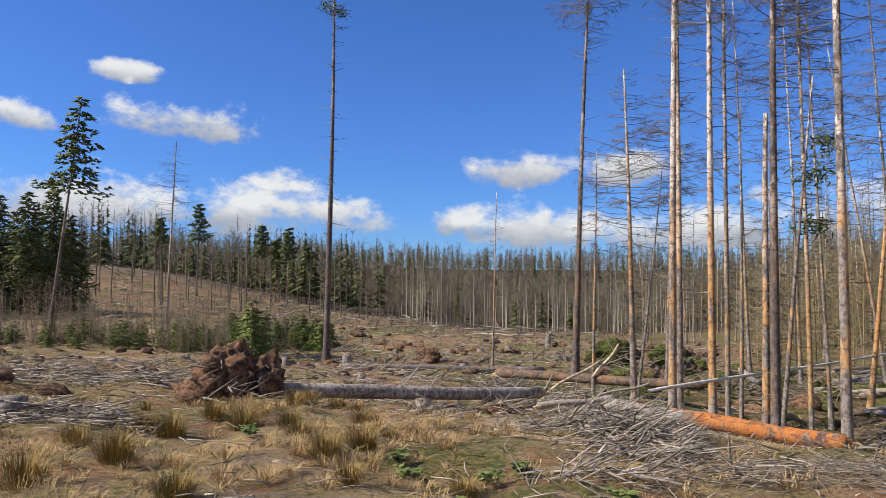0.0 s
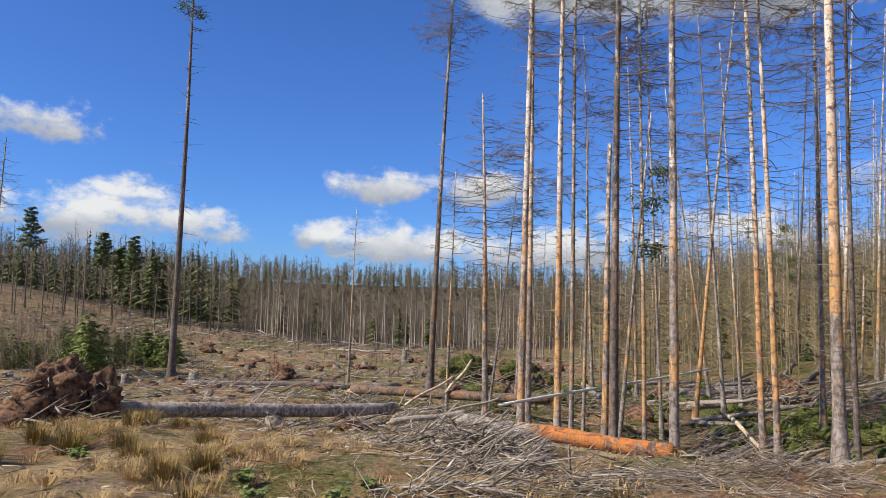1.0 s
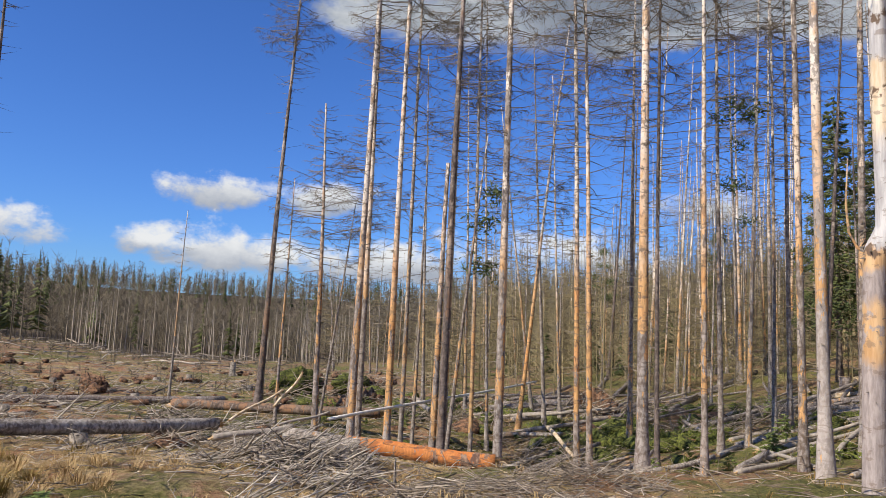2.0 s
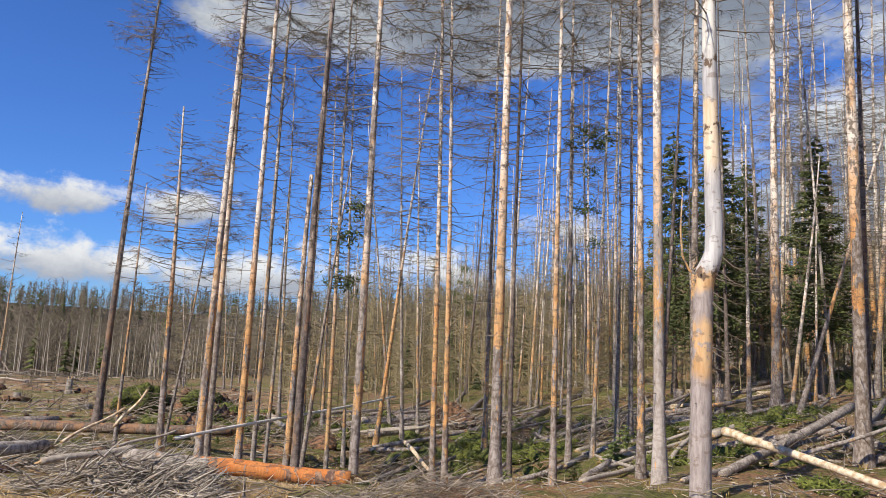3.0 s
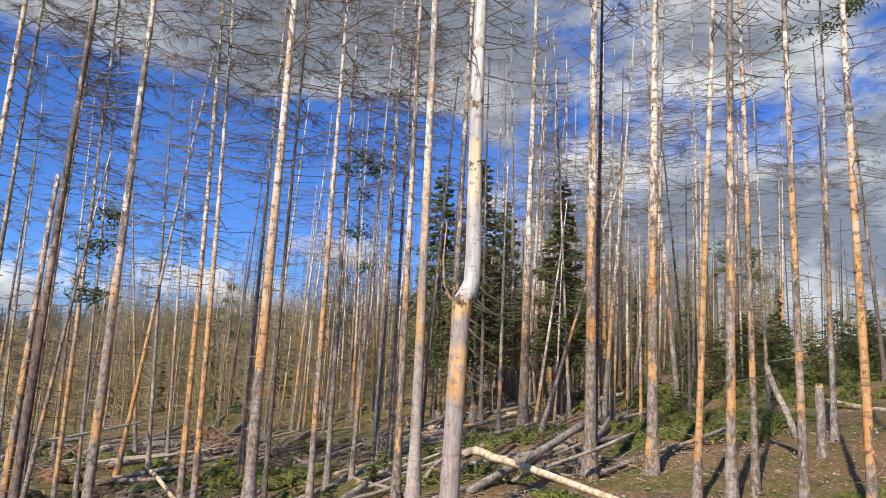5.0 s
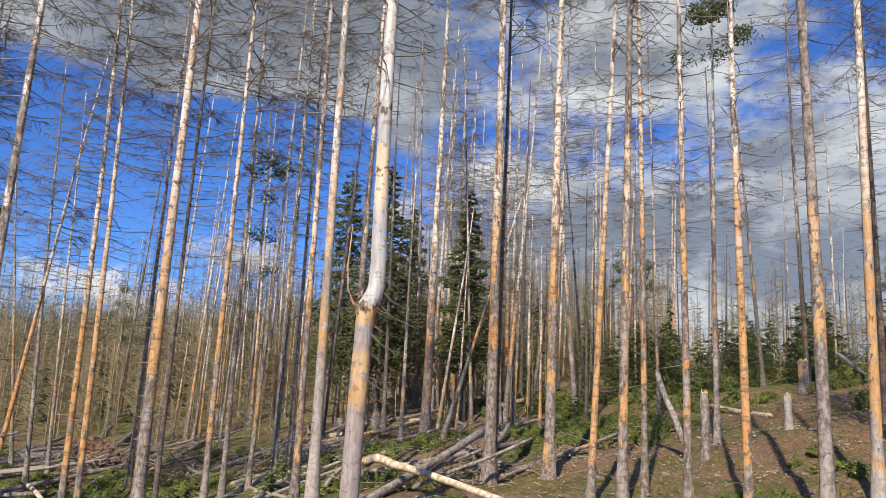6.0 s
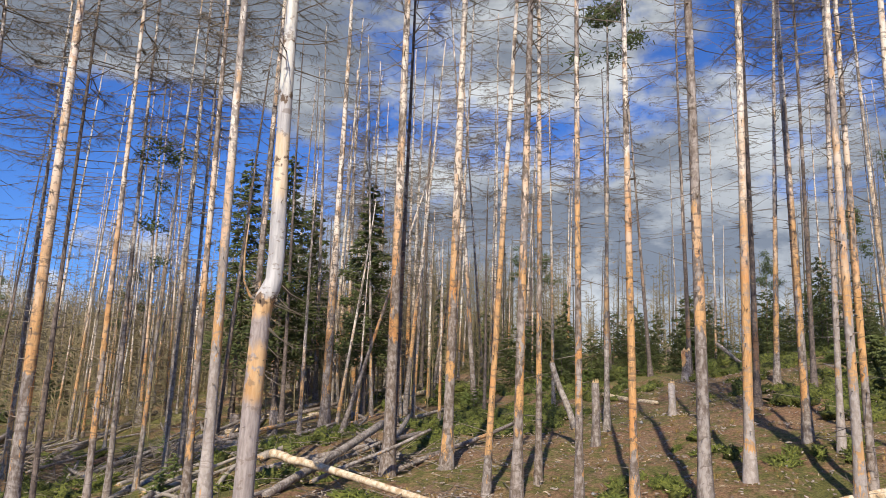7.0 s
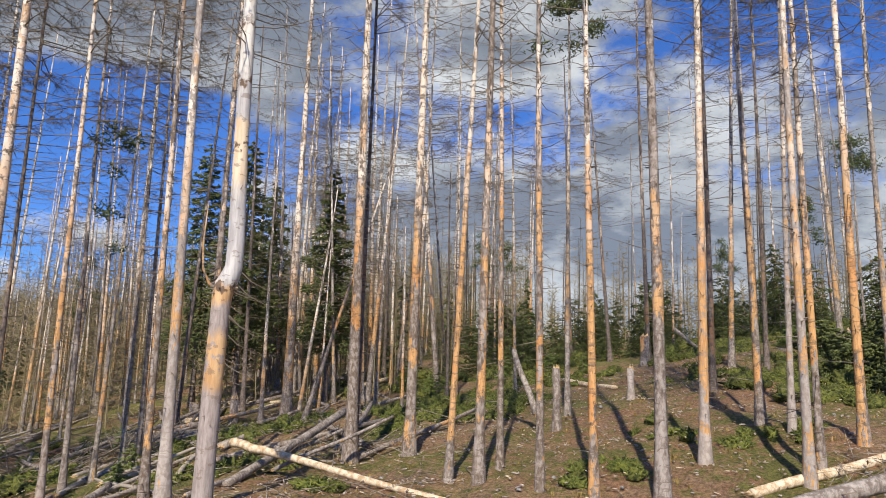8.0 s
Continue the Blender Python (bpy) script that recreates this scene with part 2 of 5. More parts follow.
YOUNG = plain("young_spruce_needles", (0.07, 0.10, 0.024), (0.24, 0.28, 0.075), 2.0, 0.7, island=0.6)
STRAW = plain("dry_grass", (0.26, 0.155, 0.06), (0.64, 0.455, 0.215), 3.0, 0.8, island=0.7)
RUSH = plain("green_rushes", (0.13, 0.095, 0.025), (0.46, 0.30, 0.10), 2.0, 0.8, island=0.7)
SHRUB = plain("low_green_shrub", (0.045, 0.062, 0.013), (0.21, 0.225, 0.045), 4.0, 0.8, island=0.6)
PINENEEDLE = plain("pine_needles", (0.045, 0.065, 0.024), (0.17, 0.20, 0.07), 3.0, 0.7, island=0.6)
MOSS = plain("moss", (0.025, 0.032, 0.009), (0.14, 0.145, 0.034), 9.0, 0.95, lift=0.8, depth=0.05)
EARTH = plain("root_earth", (0.045, 0.03, 0.022), (0.27, 0.145, 0.08), 7.0, 0.95, lift=0.9, depth=0.05)
AGED = plain("weathered_cut_wood", (0.12, 0.10, 0.08), (0.34, 0.29, 0.235), 10.0, 0.85)
CUT = plain("cut_wood", (0.42, 0.26, 0.12), (0.62, 0.44, 0.25), 12.0, 0.75)
PALE = plain("pale_split_wood", (0.42, 0.28, 0.15), (0.72, 0.60, 0.43), 9.0, 0.75)
FLAKE = plain("pale_bark_flakes", (0.18, 0.125, 0.09), (0.54, 0.45, 0.37), 12.0, 0.85, island=0.6)
STONE = plain("grey_stone", (0.17, 0.16, 0.15), (0.36, 0.34, 0.32), 12.0, 0.9, lift=0.6, depth=0.02)


def kinked_wood():
    """The bare kinked trunk: weathered grey foot, orange below the break, silver at it, pale above."""
    m, nt, b = material("silvery_kinked_trunk", 0.7)
    p = place(nt)
    up = nt.nodes.new("ShaderNodeSeparateXYZ")
    nt.links.new(nt.nodes.new("ShaderNodeTexCoord").outputs["Object"], up.inputs[0])
    z = maths(nt, "ADD", up.outputs[2], maths(nt, "MULTIPLY", maths(nt, "SUBTRACT", fbm(nt, p, 3.5, 5.0, 0.6, (1.5, 1.5, 0.6)), 0.5), 0.6))
    grain = fbm(nt, p, 24.0, 5.0, 0.65, (1, 1, 0.2))
    streak = fbm(nt, p, 9.0, 5.0, 0.65, (1, 1, 0.12), (3, 1, 6))
    c = mix(nt, ramp(nt, grain, 0.3, 0.7), (0.28, 0.225, 0.20), (0.44, 0.365, 0.325))
    patches = ramp(nt, fbm(nt, p, 2.6, 4.0, 0.6, (1.3, 1.3, 1.0), (2, 5, 1)), 0.44, 0.50)
    orange = maths(nt, "MULTIPLY", maths(nt, "MULTIPLY", ramp(nt, z, 1.7, 2.0), ramp(nt, z, 2.85, 2.6)), patches)
    orange = maths(nt, "MAXIMUM", orange, ramp(nt, z, 3.15, 3.3))
    c = mix(nt, orange, c, mix(nt, ramp(nt, streak, 0.35, 0.65), (0.50, 0.28, 0.12), (0.68, 0.44, 0.23)))
    silver = mix(nt, ramp(nt, streak, 0.35, 0.65), (0.38, 0.35, 0.335), (0.60, 0.565, 0.53))
    c = mix(nt, ramp(nt, z, 3.48, 3.6), c, silver)
    cream = mix(nt, ramp(nt, streak, 0.35, 0.65), (0.60, 0.43, 0.26), (0.76, 0.62, 0.45))
    c = mix(nt, maths(nt, "MULTIPLY", ramp(nt, z, 4.9, 5.5), ramp(nt, z, 6.5, 6.3)), c, cream)
    c = mix(nt, ramp(nt, z, 7.0, 7.3), c, mix(nt, ramp(nt, streak, 0.35, 0.6), (0.50, 0.45, 0.38), (0.74, 0.69, 0.61)))
    for mid, half in ((3.5, 0.09), (5.88, 0.07), (7.12, 0.10), (8.15, 0.10), (9.4, 0.12)):
        away = maths(nt, "ABSOLUTE", maths(nt, "SUBTRACT", z, mid))
        c = mix(nt, maths(nt, "MULTIPLY", ramp(nt, away, half, half * 0.4), ramp(nt, fbm(nt, p, 8.0, 4.0, 0.6, shift=(mid, 2, 2)), 0.42, 0.52)), c, (0.15, 0.095, 0.06))
    c = mix(nt, maths(nt, "MULTIPLY", ramp(nt, fbm(nt, p, 5.0, 4.0, 0.6, (1, 1, 1.6), (4, 4, 0)), 0.57, 0.63), 0.55), c, (0.20, 0.14, 0.10))
    put(nt, b.inputs["Base Color"], c)
    bump(nt, b, grain, 0.4, 0.01)
    return m


KINKED = kinked_wood()


def soil():
    m, nt, b = material("forest_floor", 0.95)
    p = place(nt)
    broad_patch = fbm(nt, p, 0.22, 5.0, 0.6)
    patch = fbm(nt, p, 0.9, 6.0, 0.65, shift=(3, 1, 0))
    fine = fbm(nt, p, 14.0, 6.0, 0.7)
    speck = fbm(nt, p, 3.4, 6.0, 0.7, shift=(1, 9, 4))
    litter = fbm(nt, p, 45.0, 4.0, 0.7, (1, 2.5, 1))
    earth = mix(nt, ramp(nt, fine, 0.3, 0.7), (0.12, 0.078, 0.05), (0.44, 0.305, 0.21))
    earth = mix(nt, ramp(nt, litter, 0.52, 0.70), earth, (0.58, 0.47, 0.345))
    rusty = mix(nt, ramp(nt, fine, 0.3, 0.7), (0.19, 0.09, 0.045), (0.47, 0.245, 0.125))
    grass = mix(nt, ramp(nt, fine, 0.3, 0.7), (0.28, 0.18, 0.065), (0.66, 0.49, 0.22))
    green = mix(nt, ramp(nt, fine, 0.3, 0.7), (0.072, 0.073, 0.018), (0.25, 0.23, 0.065))
    c = mix(nt, ramp(nt, maths(nt, "ADD", patch, maths(nt, "MULTIPLY", maths(nt, "SUBTRACT", speck, 0.5), 0.5)), 0.36, 0.64), earth, grass)
    reach = nt.nodes.new("ShaderNodeVectorMath")
    reach.operation = "LENGTH"
    nt.links.new(p, reach.inputs[0])
    far = ramp(nt, reach.outputs["Value"], 50.0, 90.0, 0.0, 0.06)
    c = mix(nt, ramp(nt, maths(nt, "ADD", fbm(nt, p, 0.6, 5.0, 0.65, shift=(8, 5, 2)), far), 0.44, 0.60), c, rusty)
    c = mix(nt, maths(nt, "MULTIPLY", ramp(nt, fbm(nt, p, 0.07, 5.0, 0.65, shift=(4, 1, 7)), 0.41, 0.53), ramp(nt, reach.outputs["Value"], 45.0, 80.0)), c, mix(nt, ramp(nt, speck, 0.35, 0.65), (0.17, 0.085, 0.05), (0.36, 0.21, 0.13)))
    c = mix(nt, maths(nt, "MULTIPLY", ramp(nt, fbm(nt, p, 1.3, 6.0, 0.7, shift=(6, 2, 9)), 0.52, 0.62), 0.65), c, mix(nt, ramp(nt, fine, 0.3, 0.7), (0.12, 0.11, 0.035), (0.36, 0.31, 0.12)))
    where = nt.nodes.new("ShaderNodeSeparateXYZ")
    nt.links.new(p, where.inputs[0])
    hollow = nt.nodes.new("ShaderNodeVectorMath")
    hollow.operation = "DISTANCE"
    nt.links.new(p, hollow.inputs[0])
    hollow.inputs[1].default_value = (10.0, 27.0, -2.0)
    mossy = maths(nt, "ADD", fbm(nt, p, 0.8, 5.0, 0.65, shift=(2, 3, 3)), ramp(nt, hollow.outputs["Value"], 15.0, 8.0, -0.2, 0.06))
    c = mix(nt, ramp(nt, mossy, 0.46, 0.58), c, mix(nt, ramp(nt, fine, 0.3, 0.7), (0.035, 0.034, 0.012), (0.15, 0.14, 0.045)))
    # Bank litter, mixed darker so the shade under its trees sits in the colour.
    shaded_litter = mix(nt, ramp(nt, fine, 0.3, 0.7), (0.12, 0.062, 0.034), (0.41, 0.245, 0.14))
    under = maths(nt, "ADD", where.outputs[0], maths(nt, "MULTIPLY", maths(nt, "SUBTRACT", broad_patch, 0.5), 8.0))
    c = mix(nt, ramp(nt, under, 9.0, 14.0, 0.0, 0.65), c, shaded_litter)
    bank = ramp(nt, where.outputs[0], 13.0, 24.0, 0.02, 0.08)
    c = mix(nt, ramp(nt, maths(nt, "ADD", maths(nt, "ADD", broad_patch, bank), maths(nt, "MULTIPLY", maths(nt, "SUBTRACT", speck, 0.5), 0.9)), 0.47, 0.66), c, green)
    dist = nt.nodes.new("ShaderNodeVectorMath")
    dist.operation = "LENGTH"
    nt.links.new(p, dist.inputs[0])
    # Far woods: dark needle litter with the shade beneath the trees painted in.
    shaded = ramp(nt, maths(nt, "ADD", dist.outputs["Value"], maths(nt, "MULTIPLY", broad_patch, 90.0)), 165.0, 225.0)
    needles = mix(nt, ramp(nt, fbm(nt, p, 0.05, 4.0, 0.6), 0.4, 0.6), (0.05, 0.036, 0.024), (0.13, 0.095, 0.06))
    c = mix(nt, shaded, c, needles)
    put(nt, b.inputs["Base Color"], c)
    bump(nt, b, maths(nt, "ADD", fine, maths(nt, "MULTIPLY", litter, 0.6)), 1.0, 0.06)
    return m


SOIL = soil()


# ---- mesh helpers ----
class Geo:
    """Points and faces of one mesh."""

    def __init__(self):
        self.v, self.f = [], []

    def tube(self, pts, radii, sides=6, cap=True, rough=0.0):
        n0, n = len(self.v), len(pts)
        for i, p in enumerate(pts):
            d = (pts[min(i + 1, n - 1)] - pts[max(i - 1, 0)]).normalized()
            a = d.cross(Vector((0, 0, 1)) if abs(d.z) < 0.9 else Vector((1, 0, 0))).normalized()
            c = d.cross(a)
            for k in range(sides):
                w = 2 * math.pi * k / sides
                r = radii[i] * (1 + (random.uniform(-rough, rough) if rough else 0))
                self.v.append(p + a * (math.cos(w) * r) + c * (math.sin(w) * r))
        for i in range(n - 1):
            for k in range(sides):
                a, c = n0 + i * sides + k, n0 + i * sides + (k + 1) % sides
                self.f.append((a, c, c + sides, a + sides))
        if cap:
            self.f.append(tuple(n0 + k for k in range(sides))[::-1])
            self.f.append(tuple(n0 + (n - 1) * sides + k for k in range(sides)))

    def spike(self, p, q, r):
        """A thin three-sided twig."""
        n0 = len(self.v)
        d = (q - p).normalized()
        a = d.cross(Vector((0.3, 0.2, 0.93))).normalized() * r
        c = d.cross(a)
        self.v += [p + a, p - a * 0.5 + c * 0.87, p - a * 0.5 - c * 0.87, q]
        self.f += [(n0, n0 + 1, n0 + 3), (n0 + 1, n0 + 2, n0 + 3), (n0 + 2, n0, n0 + 3)]

    def mesh(self, name, mat, smooth=True):
        me = bpy.data.meshes.new(name)
        me.from_pydata(self.v, [], self.f)
        me.materials.append(mat)
        if smooth:
            me.shade_smooth()
        me.update()
        return me


def part(name, geo, mat, parent=None, label="", smooth=True, kind=""):
    ob = new(name, geo.mesh(name, mat, smooth) if isinstance(geo, Geo) else geo)
    ob.parent = parent
    return tagged(ob, label=label, kind=kind)


def stand(name, x, y, z, label, category, group="", kind=""):
    """An Empty at a thing's base."""
    ob = new(name)
    ob.location = (x, y, z)
    ob.empty_display_size = 0.2
    return tagged(ob, label, category, group, kind)


def step(a, b, v):
    v = min(1.0, max(0.0, (v - a) / (b - a)))
    return v * v * (3 - 2 * v)


def swell(x, y, cx, cy, rx, ry, h):
    return h * math.exp(-((x - cx) / rx) ** 2 - ((y - cy) / ry) ** 2)


def ground_z(x, y):
    """Height of the ground: a shoulder that sinks into a gully, a bank to the east, a valley and a far ridge."""
    r = math.hypot(x, y)
    z = -(0.85 + 0.65 * step(-8, 5, x)) * step(5, 23, 0.35 * x + 0.94 * y)
    v = 3.0 * math.log1p(math.exp(min(60, (x - 0.35 * y - 15) / 3.0)))
    z += 12.0 * (1 - math.exp(-v / 60.0))
    z += swell(x, y, 10, 17.5, 4.0, 4.5, -1.3) + swell(x, y, -6, 38, 10, 10, -0.8) + swell(x, y, 21, 12, 5, 6, 0.9) + swell(x, y, 13, 7.5, 3.5, 3.5, 0.12) + swell(x, y, 11.5, 0.5, 3.2, 5.5, -0.6)
    z += swell(x, y, 10, 200, 75, 100, -8.5) + swell(x, y, -80, 160, 60, 70, 9.0)
    z += 15.0 * step(230, 430, r)
    fade = 1 - step(60, 140, r)
    z += fade * (0.10 * math.sin(0.9 * x + 1.3) * math.sin(0.8 * y) + 0.05 * math.sin(2.3 * x + 0.7 * y) + 0.04 * math.sin(2.9 * y - 1.1 * x + 2))
    return z


def build_ground():
    """One sheet to the horizon, finer near the camera."""
    g, around = Geo(), 256
    rings = [0.4 * 1.062 ** i for i in range(152)]
    g.v.append(Vector((0, 0, ground_z(0, 0))))
    for r in rings:
        for k in range(around):
            a = 2 * math.pi * k / around
            x, y = r * math.sin(a), r * math.cos(a)
            z = ground_z(x, y)
            if r < 70:
                z += 0.10 * noise.noise(Vector((x * 1.1, y * 1.1, 0))) + 0.05 * noise.noise(Vector((x * 3.1, y * 3.1, 4))) - 0.03
            g.v.append(Vector((x, y, z)))
    for k in range(around):
        g.f.append((0, 1 + (k + 1) % around, 1 + k))
    for i in range(len(rings) - 1):
        for k in range(around):
            a, c = 1 + i * around + k, 1 + i * around + (k + 1) % around
            g.f.append((a, c, c + around, a + around))
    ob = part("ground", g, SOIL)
    return tagged(ob, "uneven clear-cut forest ground with dry grass, moss and bare earth", "ground", kind="structure")


build_ground()


# ---- trees ----
def trunk_line(h, lx, ly, wob, n=22):
    """Points of a stem from its foot: a lean and a slow wander."""
    p1, p2 = random.uniform(0, 6.28), random.uniform(0, 6.28)
    out = []
    for i in range(n + 1):
        s = i / n
        w = wob * h * s * (1 - 0.55 * s)
        out.append(Vector((lx * h * s + w * 0.009 * (math.sin(5.0 * s + p1) - math.sin(p1)), ly * h * s + w * 0.009 * (math.sin(4.3 * s + p2) - math.sin(p2)), h * s)))
    return out


def along(pts, s):
    s = max(0.0, min(0.9999, s)) * (len(pts) - 1)
    i = int(s)
    return pts[i].lerp(pts[i + 1], s - i)


def add_branch(g, root, az, length, rise, droop, thick, twigs, curl=0.08):
    """A dead bough: out, sagging, its tip turned up, with hanging side twigs."""
    side = Vector((math.cos(az), math.sin(az), 0))
    cross = Vector((-side.y, side.x, 0))
    bend = random.uniform(-0.35, 0.35)
    pts = []
    m = 3
    for i in range(m + 1):
        s = i / m
        pts.append(root + side * (length * s) + cross * (length * (bend * s * s + random.uniform(-0.04, 0.04))) + Vector((0, 0, length * (rise * s - droop * s * (1 - 0.7 * s) + curl * s ** 3))))
    g.tube(pts, [thick * (1 - 0.85 * i / m) for i in range(m + 1)], 3, False)
    for k in range(twigs):
        s = random.uniform(0.25, 1.0) ** (0.7 if twigs > 16 else 1.0)
        p = along(pts, s)
        w = random.choice((-1, 1)) * random.uniform(0.5, 1.2)
        ln = length * random.uniform(0.16, 0.40) * (1.15 - 0.6 * s)
        d = (side * math.cos(w) + cross * math.sin(w) + Vector((0, 0, random.uniform(-0.9, 0.15)))).normalized()
        q = p + d * ln
        g.spike(p, q, thick * 0.36)
        if ln > 0.3 and twigs > 6:
            for m in range(2):
                e = (d + Vector((random.uniform(-0.8, 0.8), random.uniform(-0.8, 0.8), random.uniform(-0.9, 0.2)))).normalized()
                o = p.lerp(q, random.uniform(0.3, 0.8))
                g.spike(o, o + e * ln * 0.55, thick * 0.3)


def add_crown(g, pts, h, r, start, n, reach, twigs, lower=True, stout=1.0, fine=99.0):
    """Boughs in loose whorls from start up; below it short broken stubs."""
    for i in range(n):
        s = start + (0.985 - start) * ((i + random.random()) / n) ** 0.8
        t = (s - start) / (1 - start)
        ln = reach * (0.35 + 1.25 * t if t < 0.4 else 0.85 * (1.02 - t) / 0.6 + 0.12) * random.uniform(0.55, 1.15)
        root = along(pts, s)
        thick = stout * max(0.008, min(0.019, 0.0135 * ln ** 0.5))
        add_branch(g, root, random.uniform(0, 6.283), ln, random.uniform(-0.2, 0.25) + 0.45 * max(0, t - 0.6), random.uniform(-0.1, 0.28), thick, 4 if root.z > fine else twigs if twigs < 10 else (int(twigs * 1.5) if t > 0.3 else twigs // 3))
    if lower and twigs > 9:
        s = 0.02
        while s < start + 0.12:
            for k in range(random.randint(2, 5)):
                root, a = along(pts, s + random.uniform(-0.002, 0.002)), random.uniform(0, 6.283)
                ln = r + random.uniform(0.03, 0.16)
                g.spike(root, root + Vector((math.cos(a) * ln, math.sin(a) * ln, ln * random.uniform(-0.1, 0.3))), 0.022)
            s += random.uniform(0.3, 0.6) / h
    if lower:
        for i in range(int(52 * start / 0.4)):
            s = start * random.random() ** 0.7
            root, a = along(pts, s), random.uniform(0, 6.283)
            ln = random.uniform(0.12, 0.4) if random.random() < 0.55 else random.uniform(0.4, 1.2)
            g.spike(root, root + Vector((math.cos(a) * ln, math.sin(a) * ln, ln * random.uniform(-0.35, 0.3))), 0.011 * stout)


def stem(g, pts, r, taper=0.22, sides=10, flare=0.5):
    n = len(pts) - 1
    h = pts[-1].z
    rs = []
    for i in range(n + 1):
        s = i / n
        rs.append(r * (1 - (1 - taper) * s ** 0.82) * (1 + flare * math.exp(-s * h / 0.35)))
    g.tube([pts[0] - Vector((0, 0, 0.4))] + pts, [rs[0] * 1.25] + rs, sides, True, 0.03)


GROVE = "standing dead trees"


def dead_tree(x, y, lx, ly, h, r, mat, start=0.27, n=132, reach=2.1, twigs=15, label="", taper=0.22, green=0, stout=1.0, tufts=()):
    """A standing dead spruce: trunk, and its bare boughs."""
    top = stand("dead_spruce", x, y, ground_z(x, y) - 0.05, label or LABELS[mat.name], "dead tree", GROVE)
    pts = trunk_line(h, lx, ly, 0.45, max(14, int(h)))
    g = Geo()
    stem(g, pts, r, taper)
    part("trunk", g, mat, top)
    g = Geo()
    add_crown(g, pts, h, r, start, n, reach, twigs, True, stout, 4.0 + 0.62 * math.hypot(x, y))
    body = part("crown", g, TWIG, top, "bare brittle grey-brown boughs", kind="stuff")
    for k in range(green):
        g = Geo()
        s = random.uniform(start + 0.1, 0.9)
        p, a = along(pts, s), random.uniform(0, 6.283)
        add_tuft(g, p + Vector((math.cos(a) * 0.5, math.sin(a) * 0.5, 0)), 0.55, 110)
        part("needle_tuft", g, PINENEEDLE, body, "last green needles", kind="stuff")
    for px, py, pz, size in tufts:
        g = Geo()
        add_tuft(g, Vector((px, py, pz)) - top.location, size, int(190 * size))
        part("needle_tuft", g, PINENEEDLE, body, "last green needles", kind="stuff")
    return top


LABELS = {
    "peeling_orange_bark": "tall dead spruce with orange wood under peeling bark",
    "flaking_grey_bark": "tall dead spruce with flaking grey and orange bark",
    "weathered_grey_trunk": "thin dead spruce with weathered grey bark and bare twigs",
    "bare_silver_wood": "thick dead spruce with smooth silvery bare wood",
    "dark_pine_bark": "dark-barked bare conifer standing in the clearing",
    "rust_red_bark": "dead spruce with rust-red stripped bark",
}


def add_tuft(g, p, size, n):
    """A loose clump of needled sprays."""
    for i in range(n):
        d = Vector((random.gauss(0, 1), random.gauss(0, 1), random.gauss(0.1, 0.6))).normalized()
        o = p + Vector((random.gauss(0, 0.4), random.gauss(0, 0.4), random.gauss(0, 0.28))) * size
        g.spike(o, o + d * size * random.uniform(0.2, 0.5), 0.035 * size + 0.008)


def add_spray(g, root, az, length, droop, n, size):
    """A needled bough: many short needle shoots along a sagging rib."""
    side = Vector((math.cos(az), math.sin(az), 0))
    cross = Vector((-side.y, side.x, 0))
    for i in range(n):
        s = ((i + random.random()) / n) ** 0.8
        w = 0.38 * length * (1.05 - s)
        p = root + side * length * s + cross * random.uniform(-w, w) * 0.5 + Vector((0, 0, -droop * length * s + 0.18 * length * s ** 3 + random.gauss(0, 0.09) * length))
        d = (side * random.uniform(0.3, 1.0) + cross * random.uniform(-1, 1) + Vector((0, 0, random.uniform(-0.5, 0.15)))).normalized()
        g.spike(p, p + d * size * random.uniform(0.6, 1.3), size * 0.24)


def live_spruce(x, y, h, spread, mat, bare=0.12, per=70, name="spruce", label="dark green living spruce behind the dead trunks", size=0.34, r=None, lx=0.0, ly=0.0):
    top = stand(name, x, y, ground_z(x, y) - 0.05, label, "spruce" if name == "spruce" else "tree", "living conifers")
    pts = trunk_line(h, lx, ly, 0.6, 14)
    g = Geo()
    stem(g, pts, r or h * 0.011, 0.12, 7)
    part("trunk", g, PINE, top)
    g = Geo()
    n = max(30, int(h * (1 - bare) * 9))
    for i in range(n):
        s = bare + (0.995 - bare) * (i + random.random()) / n
        ln = spread * ((1 - s) / (1 - bare)) ** 0.75 * random.uniform(0.55, 1.2) + 0.12
        add_spray(g, along(pts, s), i * 2.4 + random.uniform(-0.5, 0.5), ln, random.uniform(0.15, 0.5), max(6, int(per * ln / spread)), size)
    part("crown", g, mat, top, "dense drooping needled boughs", kind="stuff")
    return top




